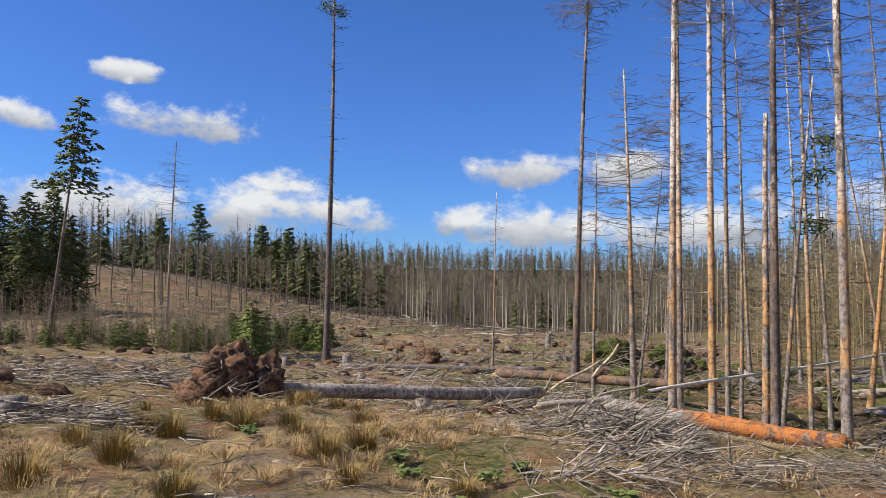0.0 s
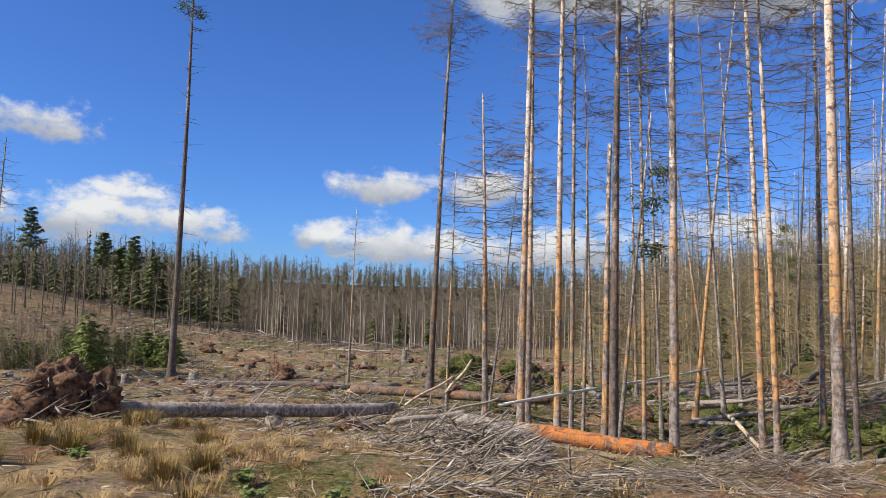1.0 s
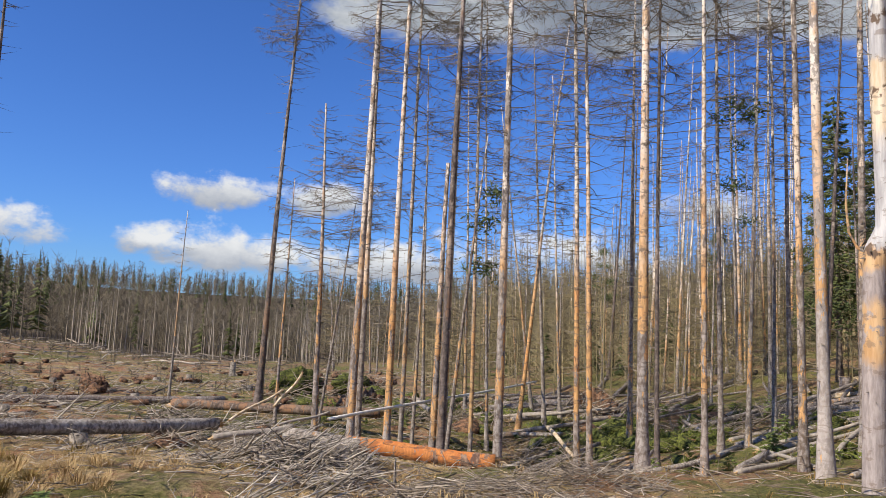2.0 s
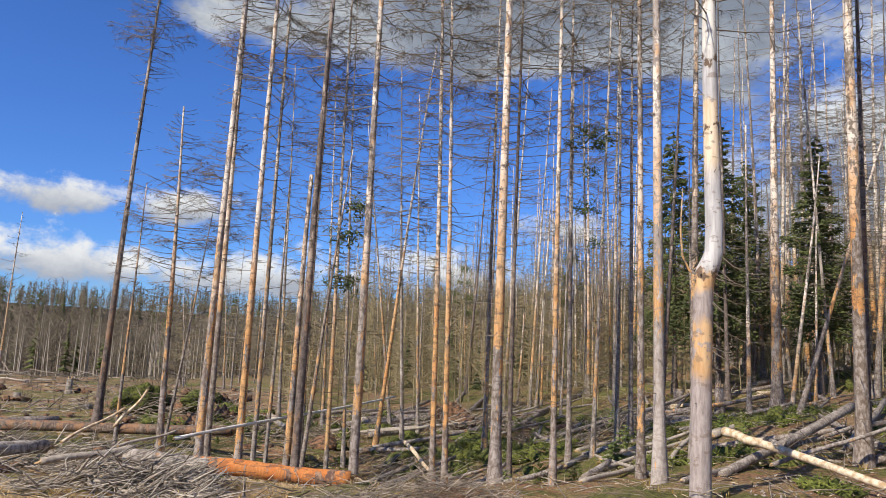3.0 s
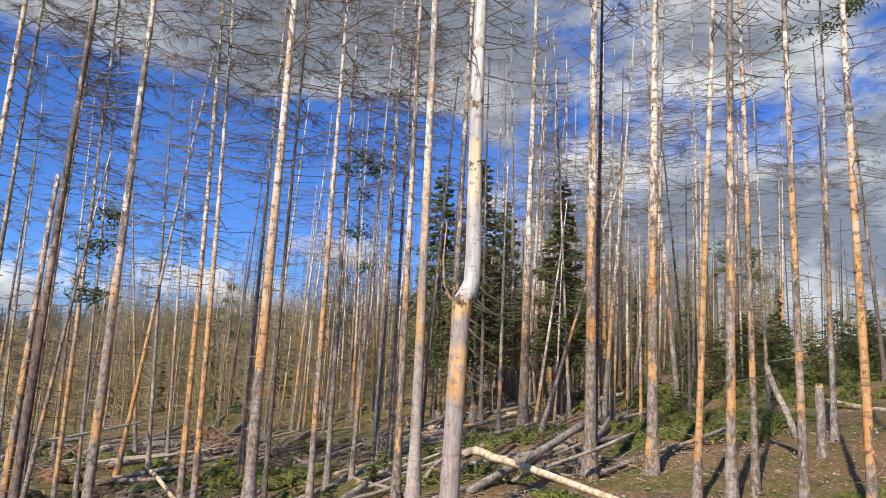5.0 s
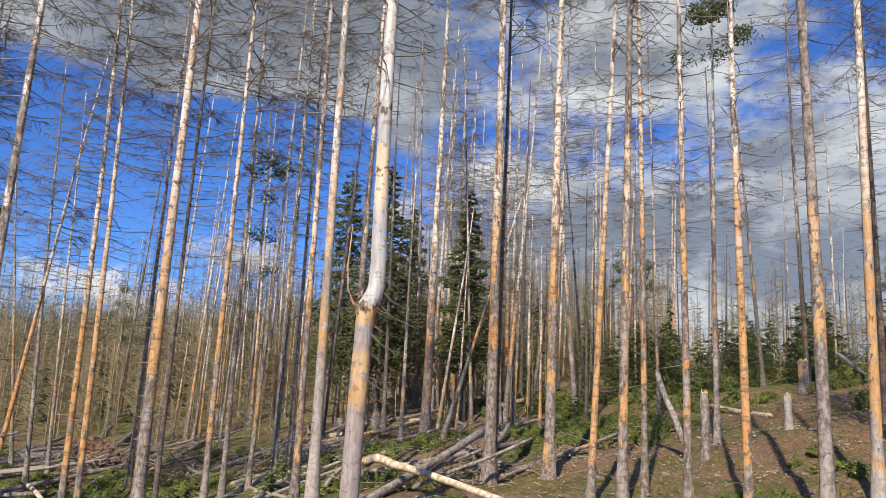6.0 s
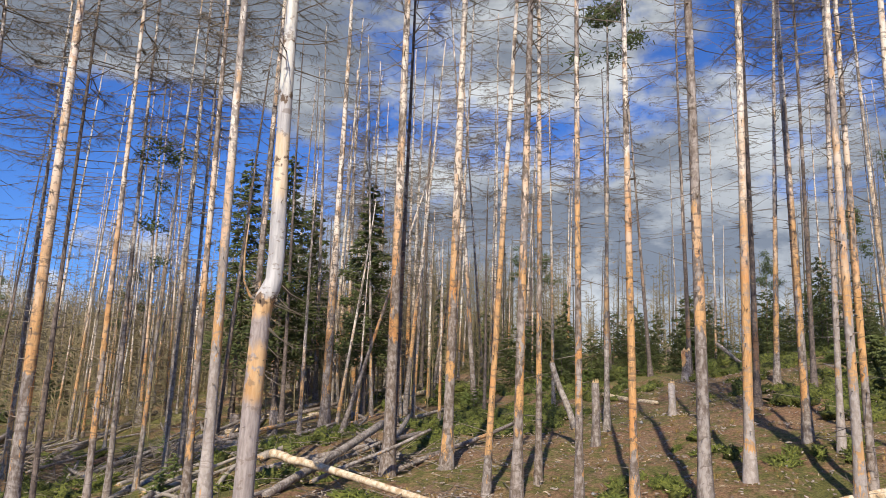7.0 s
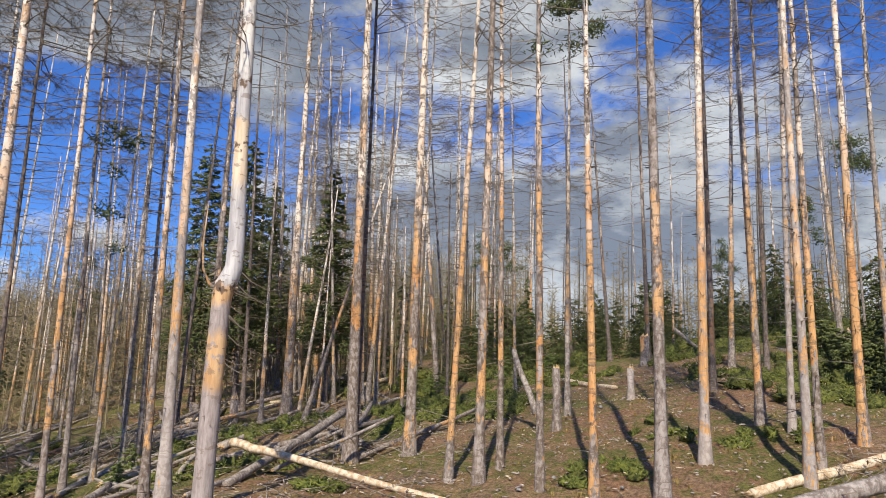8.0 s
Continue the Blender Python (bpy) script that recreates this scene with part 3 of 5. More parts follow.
def bent_tree(x, y, h, r):
    """The thick silvery spruce whose stem was once broken and grew on beside the break."""
    top = stand("bent_dead_spruce", x, y, ground_z(x, y) - 0.05, "thick dead spruce with silvery bare wood and a sharp kink halfway", "dead tree", GROVE)
    ex, ey = math.cos(radians(56)), -math.sin(radians(56))         # sideways, seen from the clearing
    line = ((0, 0.0), (1.0, 0.01), (2.2, 0.03), (3.1, 0.05), (3.38, 0.06), (3.54, 0.10), (3.70, 0.165), (3.86, 0.21), (4.3, 0.215), (5.2, 0.19), (6.0, 0.17), (8, 0.145), (10, 0.13), (14, 0.12), (18, 0.14), (h, 0.2))
    pts = [Vector((ex * o, ey * o, z)) for z, o in line]
    rs = [k * r for k in (1.08, 1.03, 1.0, 0.98, 1.06, 1.10, 1.02, 0.93, 0.88, 0.84, 0.80, 0.75, 0.70, 0.52, 0.34, 0.15)]
    g = Geo()
    g.tube([pts[0] - Vector((0, 0, 0.4))] + pts, [r * 1.35] + rs, 14, True, 0.025)
    body = part("trunk", g, KINKED, top)
    g = Geo()
    k = pts[4] + Vector((0, 0, 0.1))
    for i in range(26):
        a = random.uniform(0, 6.283)
        o = k + Vector((math.cos(a) * r * 0.9, math.sin(a) * r * 0.9, random.uniform(-0.1, 0.45)))
        g.spike(o, o + Vector((math.cos(a) * 0.12, math.sin(a) * 0.12, random.uniform(-0.12, 0.1))), 0.03)
    part("knot", g, TWIG, body, "splintered old break", kind="stuff")
    g = Geo()
    g.tube([k + Vector((ex * o, ey * o, z)) for o, z in ((-0.08, 0.0), (-0.22, 0.08), (-0.33, 0.32), (-0.36, 0.75), (-0.33, 1.45))], [0.028, 0.024, 0.02, 0.017, 0.006], 6)
    part("side_limb", g, GREYED, top, "thin grey side limb curving up from the break")
    g = Geo()
    for i in range(22):
        a = random.uniform(-0.6, 1.8) - radians(56)
        add_branch(g, along(pts, random.uniform(0.12, 0.55)), a, random.uniform(0.4, 1.1), -0.2, random.uniform(0.4, 1.0), 0.013, 7, 0.0)
    for i in range(90):
        s = random.uniform(0.72, 0.99)
        add_branch(g, along(pts, s), random.uniform(0, 6.283), random.uniform(0.8, 2.2) * (1.5 - s), random.uniform(-0.2, 0.2), 0.2, 0.016, 9)
    for i in range(50):
        o, a = along(pts, random.uniform(0.05, 0.75)), random.uniform(0, 6.283)
        g.spike(o, o + Vector((math.cos(a) * 0.3, math.sin(a) * 0.3, random.uniform(-0.05, 0.1))), 0.018)
    part("crown", g, TWIG, top, "bare drooping twigs and stubs", kind="stuff")
    return top



# ---- the dead trees that stand nearest, one by one ----
dead_tree(-6.47, 37.45, 0.004, 0.001, 21.0, 0.191, PINE, start=0.8, n=22, reach=1.4, twigs=4, green=2, stout=1.8)
dead_tree(-18.45, 46.47, 0.019, 0.008, 12.6, 0.115, GREYED, start=0.5, n=60, reach=2.2, twigs=8)
dead_tree(5.10, 29.56, 0.034, -0.006, 18.5, 0.151, PINE, start=0.70, n=110, reach=1.9, twigs=18)
dead_tree(4.84, 24.53, 0.014, -0.003, 8.5, 0.063, MIXED, start=0.3, n=50, reach=1.3)
dead_tree(5.18, 20.35, -0.025, 0.006, 10.0, 0.105, ORANGE, start=0.34, n=110, reach=1.8, twigs=15)
dead_tree(5.33, 20.83, 0.106, -0.030, 7.1, 0.054, GREYED, start=0.35, n=46, reach=1.0)
dead_tree(2.10, 35.94, 0.021, -0.001, 9.0, 0.068, GREYED, start=0.3, n=40, reach=0.9)
dead_tree(5.62, 18.36, 0.008, -0.003, 22.0, 0.112, MIXED, start=0.45)
dead_tree(5.92, 18.68, 0.003, -0.001, 21.0, 0.090, MIXED, start=0.45)
dead_tree(7.73, 25.87, 0.025, -0.008, 12.0, 0.079, ORANGE, start=0.4)
dead_tree(6.46, 17.87, 0.003, -0.001, 22.0, 0.103, ORANGE)
dead_tree(7.32, 19.15, 0.006, -0.002, 21.0, 0.077, GREYED)
dead_tree(7.80, 19.50, 0.012, -0.005, 9.5, 0.066, GREYED, start=0.3, n=40, reach=0.9)
dead_tree(7.23, 16.70, 0.016, -0.007, 8.1, 0.099, MIXED, start=0.5, n=26, reach=0.9, taper=0.5)
dead_tree(7.35, 16.43, 0.008, -0.003, 22.0, 0.113, PINE, start=0.4, n=70)
dead_tree(7.99, 17.68, 0.083, -0.040, 9.5, 0.073, MIXED, start=0.4, n=40, reach=1.1, green=3)
dead_tree(9.07, 20.04, 0.000, -0.000, 17.0, 0.074, ORANGE, start=0.5)
dead_tree(8.90, 17.91, -0.004, 0.002, 19.0, 0.071, GREYED)
dead_tree(11.13, 21.26, -0.029, 0.015, 16.0, 0.060, GREYED, reach=1.2)
dead_tree(8.37, 15.37, 0.003, -0.001, 23.0, 0.124, MIXED)
dead_tree(12.99, 22.52, 0.085, -0.050, 15.0, 0.087, ORANGE)
dead_tree(13.06, 27.01, -0.025, 0.012, 15.0, 0.075, GREYED, n=40)
dead_tree(12.23, 29.57, -0.030, 0.012, 16.0, 0.080, GREYED, n=40)
dead_tree(14.34, 22.92, -0.047, 0.028, 15.0, 0.079, GREYED, start=0.25, n=60, reach=1.6, twigs=10)
dead_tree(15.49, 25.73, -0.113, 0.065, 13.0, 0.075, GREYED, start=0.25, n=50, reach=1.6, twigs=10)
dead_tree(15.90, 24.30, -0.041, 0.026, 14.0, 0.073, GREYED, start=0.25, n=60, reach=1.5, twigs=10)
dead_tree(10.27, 14.84, -0.020, 0.013, 21.0, 0.083, ORANGE)
dead_tree(10.17, 14.17, -0.023, 0.016, 18.0, 0.080, ORANGE)
dead_tree(10.35, 12.54, -0.009, 0.007, 24.0, 0.136, MIXED, n=140)
dead_tree(15.58, 19.62, -0.001, 0.001, 19.0, 0.094, MIXED)
dead_tree(12.39, 14.49, -0.007, 0.006, 19.0, 0.072, PINE)
dead_tree(11.84, 12.30, -0.006, 0.006, 21.0, 0.078, ORANGE)
dead_tree(15.59, 15.62, -0.007, 0.007, 20.0, 0.083, MIXED)
dead_tree(16.08, 15.13, 0.015, -0.016, 16.0, 0.074, GREYED, n=40, reach=1.1, tufts=((16.12, 15.08, 8.14, 0.6), (15.8, 15.4, 8.5, 0.45), (15.55, 15.65, 8.0, 0.45), (15.84, 15.37, 6.0, 0.5), (16.09, 15.11, 4.96, 0.4), (15.9, 15.3, 7.2, 0.4)))
dead_tree(22.43, 20.05, -0.001, 0.001, 20.0, 0.088, GREYED)
dead_tree(18.31, 15.64, -0.005, 0.006, 20.0, 0.080, MIXED)
dead_tree(12.71, 10.51, -0.008, 0.010, 20.0, 0.089, ORANGE, n=140)
dead_tree(17.29, 15.30, -0.003, 0.003, 20.0, 0.067, GREYED)
dead_tree(11.70, 9.21, -0.008, 0.010, 23.0, 0.118, SMOOTH, start=0.5, n=60)
dead_tree(14.66, 10.62, 0.002, -0.003, 22.0, 0.098, MIXED)
dead_tree(27.76, 16.33, -0.002, 0.003, 24.0, 0.228, ORANGE, start=0.38, n=76)
dead_tree(36.63, 19.95, -0.003, 0.005, 20.0, 0.157, MIXED)
dead_tree(37.01, 21.31, 0.011, -0.019, 20.0, 0.160, MIXED)
dead_tree(32.19, 16.38, -0.030, 0.057, 20.0, 0.090, GREYED)
dead_tree(15.51, 7.26, -0.002, 0.003, 24.0, 0.142, ORANGE, n=140)
dead_tree(16.09, 7.43, 0.003, -0.006, 22.0, 0.066, PINE)
dead_tree(36.72, 15.16, 0.050, -0.124, 12.0, 0.133, MIXED, start=0.5, n=20)
dead_tree(23.72, 13.16, 0.129, -0.251, 11.0, 0.090, ORANGE, start=0.6, n=16)
dead_tree(31.07, 14.11, 0.028, -0.063, 19.0, 0.128, MIXED)
dead_tree(16.03, 6.03, 0.003, -0.008, 24.0, 0.128, ORANGE, n=140)
dead_tree(14.00, 4.40, 0.012, -0.038, 22.0, 0.073, MIXED)
dead_tree(13.69, 3.70, 0.003, -0.009, 23.0, 0.100, ORANGE, n=140)
dead_tree(14.77, 3.56, -0.001, 0.005, 22.0, 0.069, ORANGE)
dead_tree(29.73, 6.78, -0.005, 0.023, 17.0, 0.076, GREYED)
dead_tree(13.38, 2.47, -0.000, 0.002, 21.0, 0.073, ORANGE)
dead_tree(13.33, 1.51, -0.001, 0.006, 22.0, 0.077, ORANGE)
dead_tree(42.91, 4.30, -0.007, 0.063, 19.0, 0.126, PINE)
dead_tree(13.23, 0.37, 0.000, -0.002, 22.0, 0.114, MIXED, n=140)
dead_tree(38.18, 1.92, -0.001, 0.009, 24.0, 0.127, PINE)
dead_tree(15.34, -0.34, -0.000, -0.015, 23.0, 0.101, SMOOTH)
dead_tree(23.53, -0.73, -0.000, -0.011, 21.0, 0.097, PINE)
dead_tree(29.41, -1.56, -0.002, -0.035, 22.0, 0.110, MIXED)
dead_tree(17.69, -1.54, 0.001, 0.010, 22.0, 0.095, MIXED)
dead_tree(25.94, -2.46, -0.001, -0.007, 21.0, 0.086, PINE)
dead_tree(17.13, -2.09, -0.003, -0.021, 20.0, 0.071, SMOOTH)
dead_tree(14.32, -2.01, 0.000, 0.001, 21.0, 0.089, SMOOTH)
dead_tree(14.69, -2.25, 0.001, 0.007, 21.0, 0.073, ORANGE)
dead_tree(31.96, -5.71, 0.005, 0.028, 21.0, 0.121, GREYED)
dead_tree(16.54, -3.29, 0.000, 0.000, 22.0, 0.097, ORANGE)
dead_tree(20.34, -4.68, -0.001, -0.004, 22.0, 0.086, GREYED)
dead_tree(32.58, 10.33, -0.002, 0.005, 20.0, 0.100, GREYED)
dead_tree(28.20, 10.71, 0.009, -0.023, 20.0, 0.100, MIXED)
dead_tree(36.39, 20.21, -0.012, 0.021, 20.0, 0.139, MIXED)
dead_tree(35.68, 18.60, -0.006, 0.011, 20.0, 0.117, MIXED)
dead_tree(50.83, 22.89, 0.004, -0.008, 18.0, 0.186, ORANGE)
dead_tree(44.79, 6.88, -0.003, 0.020, 20.0, 0.132, PINE)

# ---- the kinked tree ----
bent_tree(10.04, 7.11, 22.0, 0.155)

# ---- the wood behind: more dead spruces, copied from a few ----
def polar(az, d):
    return d * math.sin(radians(az)), d * math.cos(radians(az))


def scatter_wood():
    kinds = []
    for mat, h, r in ((ORANGE, 21, 0.13), (MIXED, 23, 0.14), (GREYED, 18, 0.10), (MIXED, 19, 0.11), (GREYED, 22, 0.12), (PINE, 20, 0.12), (ORANGE, 17, 0.10)):
        x, y = polar(60 + 3 * len(kinds), 58)
        kinds.append(dead_tree(x, y, random.uniform(-0.02, 0.02), random.uniform(-0.02, 0.02), h, r, mat, 0.30, 56, 2.0, 8, stout=1.1))
    for i in range(200):
        az = random.uniform(31, 112) if i < 130 else random.uniform(40, 76)
        d = random.uniform(26, 88) if az > 48 else random.uniform(34, 100)
        if (az < 40 and d < 45) or (az > 70 and i % 2):
            continue
        x, y = polar(az, d)
        o = copy_thing(random.choice(kinds), pose(x, y, ground_z(x, y) - 0.05, random.gauss(0, 1.5), random.gauss(0, 1.5), random.uniform(0, 360)))
        if i >= 100:
            o.scale = (0.75, 0.75, random.uniform(0.42, 0.66))


scatter_wood()


# ---- living conifers ----
for az, d, h, w in ((55.6, 38, 14.0, 2.6), (52.5, 41, 14.6, 2.5), (62.3, 37, 12.0, 2.0), (57.5, 46, 13, 2.4)):
    x, y = polar(az, d)
    live_spruce(x, y, h, w, NEEDLE, 0.22, 130, size=0.22)
for az, d, h, w in ((-30.9, 74, 11.0, 3.8), (-29.4, 78, 12.0, 3.8), (-32.6, 80, 11.0, 4.2), (-28.2, 80, 9.5, 2.8), (-33.8, 84, 11.0, 3.4), (-35, 70, 11.5, 4.2), (-38, 78, 12, 4.2)):
    x, y = polar(az, d)
    live_spruce(x, y, h, w, NEEDLE, 0.06, 60, label="dark green living spruce at the edge of the clearing", size=0.42)

for az, d, h, w in ((104.4, 31, 4.6, 2.0), (107.0, 28, 5.2, 2.2), (106.0, 35, 5.0, 2.2), (102.5, 37, 3.6, 1.8), (109.5, 31, 5.4, 2.2), (100.5, 25, 1.5, 1.3), (102.5, 23.5, 1.4, 1.3), (104.5, 22.5, 1.7, 1.4), (99.0, 28, 1.6, 1.4), (103.5, 26.5, 2.2, 1.5), (106.5, 24, 2.4, 1.5)):
    x, y = polar(az, d)
    live_spruce(x, y, h, w, NEEDLE, 0.0, 110, label="dense dark green young spruce on the bank", size=0.17)


def pine(az, d, h, crown, lean, name="pine", label="tall slender pine with a small green crown"):
    x, y = polar(az, d)
    top = stand(name, x, y, ground_z(x, y) - 0.05, label, "pine", "living conifers")
    pts = trunk_line(h, lean, 0, 0.8, 14)
    g = Geo()
    stem(g, pts, h * (0.0095 if az < 20 else 0.0065), 0.3, 8)
    part("trunk", g, PINE if az < 20 else GREYED, top)
    g = Geo()
    if d < 70 and crown < 0.42 and az > 20:
        for i in range(int(7 + 26 * crown)):
            s = 1 - crown * random.random() ** 1.3
            a, ln = random.uniform(0, 6.283), (0.25 + 1.1 * (1 - s) / crown) * random.uniform(0.3, 1.0)
            add_tuft(g, along(pts, s) + Vector((math.cos(a) * ln, math.sin(a) * ln, random.uniform(-0.2, 0.25))), 0.5, 90)
        part("crown", g, PINENEEDLE, top, "loose tufts of green needles", kind="stuff")
        return top
    n = int(8 + 62 * crown)
    for i in range(n):
        s = 1 - crown * (i + random.random()) / n
        ln = (0.5 + 1.5 * (1 - s) / crown) * random.uniform(0.5, 1.1)
        add_spray(g, along(pts, s), i * 2.4, ln * 1.1, random.uniform(-0.2, 0.2), 26, 0.26 * max(1.0, d / 60))
    part("crown", g, PINENEEDLE, top, "layered green needles", kind="stuff")
    return top


live_spruce(*polar(-29.4, 42), 13.0, 1.55, PINENEEDLE, 0.62, 30, "pine", "tall slender conifer with a layered green crown", 0.30, 0.125, 0.10)
for az, d, h in ((-19.6, 118, 14.5), (-22.3, 126, 11.5), (-14.9, 128, 13.0), (-11.4, 140, 11.0), (-5.2, 165, 12), (-12.9, 125, 13.0), (-13.8, 132, 11.0), (-9.0, 150, 11)):
    pine(az, d, h, 0.42, 0.0, label="green pine among bare trunks on the far slope")

for az, d, h, crown in ((81.3, 21, 12.9, 0.16), (74.3, 58, 9.8, 0.3), (76.3, 60, 9.2, 0.3), (101.6, 36, 9.6, 0.25), (98.5, 52, 8.5, 0.35), (92.5, 60, 8.0, 0.4), (44.5, 50, 9.0, 0.4), (36.0, 60, 9.5, 0.4)):
    pine(az, d, h, crown, 0.02, label="slender pine with a small green crown among dead trunks")


def scatter_young():
    """Young spruces in the clearing and on the bank."""
    kinds = [live_spruce(*polar(-15.5, 33 + i), 2.0 + 0.5 * i, 1.0 + 0.15 * i, YOUNG, 0.0, 40, label="bushy young green spruce", size=0.22, r=0.03) for i in range(3)]
    dense = [live_spruce(*polar(78 + 9 * i, 44), 3.6 + 0.9 * i, 1.7 + 0.2 * i, NEEDLE, 0.0, 84, label="dark green young spruce on top of the bank", size=0.17, r=0.04) for i in range(3)]
    for i in range(228):
        if i >= 188:
            az, d, s = (random.uniform(-16.5, -9.8), random.uniform(42, 46), random.uniform(0.45, 0.7)) if i < 206 else (random.uniform(-36, -18), random.uniform(38, 44), random.uniform(0.3, 0.6))
        elif i < 34:
            az, d, s = random.uniform(-17.5, -9.5), random.uniform(43, 49), random.uniform(0.42, 0.65)
        elif i < 54:
            az, d, s = random.uniform(-35, -17), random.uniform(39, 47), random.uniform(0.25, 0.5)
        elif i < 72:
            az, d, s = random.uniform(13, 42), random.uniform(24, 36), random.uniform(0.12, 0.24)
        elif i < 96:
            az, d, s = random.uniform(66, 110), random.uniform(33, 46), random.uniform(0.3, 0.6)
        elif i < 176:
            az, d, s = random.uniform(70, 112), random.uniform(42, 64), random.uniform(0.45, 0.9)
        else:
            az, d, s = random.uniform(30, 72), random.uniform(17, 28), random.uniform(0.15, 0.3)
        x, y = polar(az, d)
        o = copy_thing(random.choice(dense if 96 <= i < 176 else kinds), pose(x, y, ground_z(x, y) - 0.05, 0, 0, random.uniform(0, 360)))
        w = s * random.uniform(0.9, 1.5)
        o.scale = (w, w, s)


scatter_young()


# ---- far woods and thickets, past counting ----
FARWOOD = plain("far_bare_trunks", (0.065, 0.053, 0.036), (0.225, 0.185, 0.13), 0.5, 0.9, island=0.6)
SAPLING = plain("grey_brown_saplings", (0.15, 0.115, 0.075), (0.36, 0.285, 0.19), 0.5, 0.9, island=0.6)
OLIVE = plain("half_dead_twigs", (0.10, 0.082, 0.042), (0.39, 0.31, 0.17), 0.5, 0.9, island=0.6)


def thicket(name, spots, label, category, trunk, twig, twigs, reach, low=0.25, mat=FARWOOD, round_top=False):
    """Many thin stems with hazy twigs, and some dark crowns."""
    g, n = Geo(), Geo()
    for x, y, h, live in spots:
        p = Vector((x, y, ground_z(x, y) - 0.3))
        q = p + Vector((random.gauss(0, 0.02) * h, random.gauss(0, 0.02) * h, h))
        g.tube([p, p.lerp(q, 0.5), q], [trunk, trunk * 0.75, trunk * 0.15], 4, False)
        fade = min(1.3, math.hypot(x, y) / 230) if round_top else min(1.0, math.hypot(x, y) / 75)
        for k in range(twigs if not live else 70):
            s = random.uniform(low, 1.0)
            a, ln = random.uniform(0, 6.283), reach * random.uniform(0.3, 1.0) * (1.15 - s * 0.8 if not round_top else 0.35 + 1.7 * s * (1.12 - s))
            o = p.lerp(q, s)
            if live:
                n.spike(o, o + Vector((math.cos(a), math.sin(a), -0.35)) * h * 0.24 * (1.03 - s) * random.uniform(0.5, 1.1), 0.006 * h + 0.03 * h * (1.02 - s))
            else:
                g.spike(o, o + Vector((math.cos(a), math.sin(a), random.uniform(-0.5, 1.1) if not round_top else random.uniform(0.1, 1.5))) * ln, twig * fade)
    top = stand(name, 0, 0, 0, label, category, kind="stuff")
    part("stems", g, mat, top, kind="stuff")
    if n.v:
        part("crowns", n, NEEDLE, top, kind="stuff")


def far_spots():
    out = []
    for i in range(6200):
        az = random.uniform(-42, 66)
        d = random.uniform(105, 420)
        if az < -4 and d < 112 + (-4 - az) * 3.2:
            continue
        x, y = polar(az, d)
        live = random.random() < (0.26 if az < -7 else 0.03 if d < 280 else 0.20)
        lift = 1.2 if az < -7 else 1.0
        out.append((x, y, (lift * random.uniform(8, 11.5) if d < 200 else lift * random.uniform(10, 14)) * (1 + 0.45 * noise.noise(Vector((x * 0.03, y * 0.03, 2)))), live))
    return out


thicket("far_forest", far_spots(), "distant grey-brown wood of bare trunks with dark conifers", "forest", 0.055, 0.075, 40, 2.8, 0.15, round_top=True)


def belt(n, a0, a1, d0, d1, h0, h1, live=False):
    return [(*polar(random.uniform(a0, a1), random.uniform(d0, d1)), random.uniform(h0, h1), live) for i in range(n)]


thicket("sapling_thicket", belt(420, -38, -12, 38, 50, 1.8, 3.9), "thicket of thin bare grey-brown saplings in the clearing", "saplings", 0.014, 0.012, 44, 0.7, 0.08, SAPLING)
thicket("undergrowth", belt(520, 22, 72, 36, 95, 3, 9) + belt(60, 28, 78, 50, 95, 3, 8, True) + belt(240, 60, 110, 55, 100, 4, 10) + belt(760, 26, 78, 58, 120, 8, 15), "olive-brown half-dead undergrowth between the dead trunks", "undergrowth", 0.035, 0.030, 52, 1.9, 0.06, OLIVE)
def scatter_larches():
    """Small bare larches, hazy with fine twigs."""
    kinds = []
    for i in range(5):
        h = 8.5 + i
        x, y = polar(38 + 5 * i, 52 + 3 * i)
        top = stand("bare_larch", x, y, ground_z(x, y) - 0.1, "bare olive-brown larch with a haze of fine twigs", "tree", "bare larches")
        pts = trunk_line(h, 0, 0, 1.0, 10)
        g = Geo()
        stem(g, pts, 0.07, 0.15, 6)
        part("trunk", g, GREYED, top)
        g = Geo()
        for k in range(58):
            s = random.uniform(0.12, 0.99)
            add_branch(g, along(pts, s), random.uniform(0, 6.283), 2.3 * (1.12 - s) * random.uniform(0.5, 1.1), random.uniform(-0.1, 0.4), 0.15, 0.02, 6)
        part("crown", g, OLIVE, top, "fine bare twigs", kind="stuff")
        kinds.append(top)
    for i in range(115):
        az = random.uniform(12, 26) if i < 12 else random.uniform(24, 68)
        x, y = polar(az, random.uniform(42, 82) if i >= 12 else random.uniform(60, 85))
        copy_thing(random.choice(kinds), pose(x, y, ground_z(x, y) - 0.1, random.gauss(0, 2), random.gauss(0, 2), random.uniform(0, 360)))


scatter_larches()
thicket("rear_trunks", belt(130, 34, 112, 60, 110, 10, 17), "bare thin trunks far back in the wood", "dead trees", 0.07, 0.022, 40, 1.6, 0.3)
thicket("slope_trees", belt(46, -29, -6, 90, 150, 7, 13), "scattered bare thin trunks on the far cleared slope", "dead trees", 0.09, 0.03, 40, 1.5, 0.3)
PALETRUNK = plain("pale_far_trunks", (0.20, 0.165, 0.125), (0.46, 0.40, 0.325), 0.5, 0.9, island=0.7)
thicket("edge_trunks", belt(150, -4, 26, 96, 122, 5, 9.5), "pale bare trunks along the edge of the far wood", "dead trees", 0.075, 0.02, 14, 1.0, 0.35, PALETRUNK)
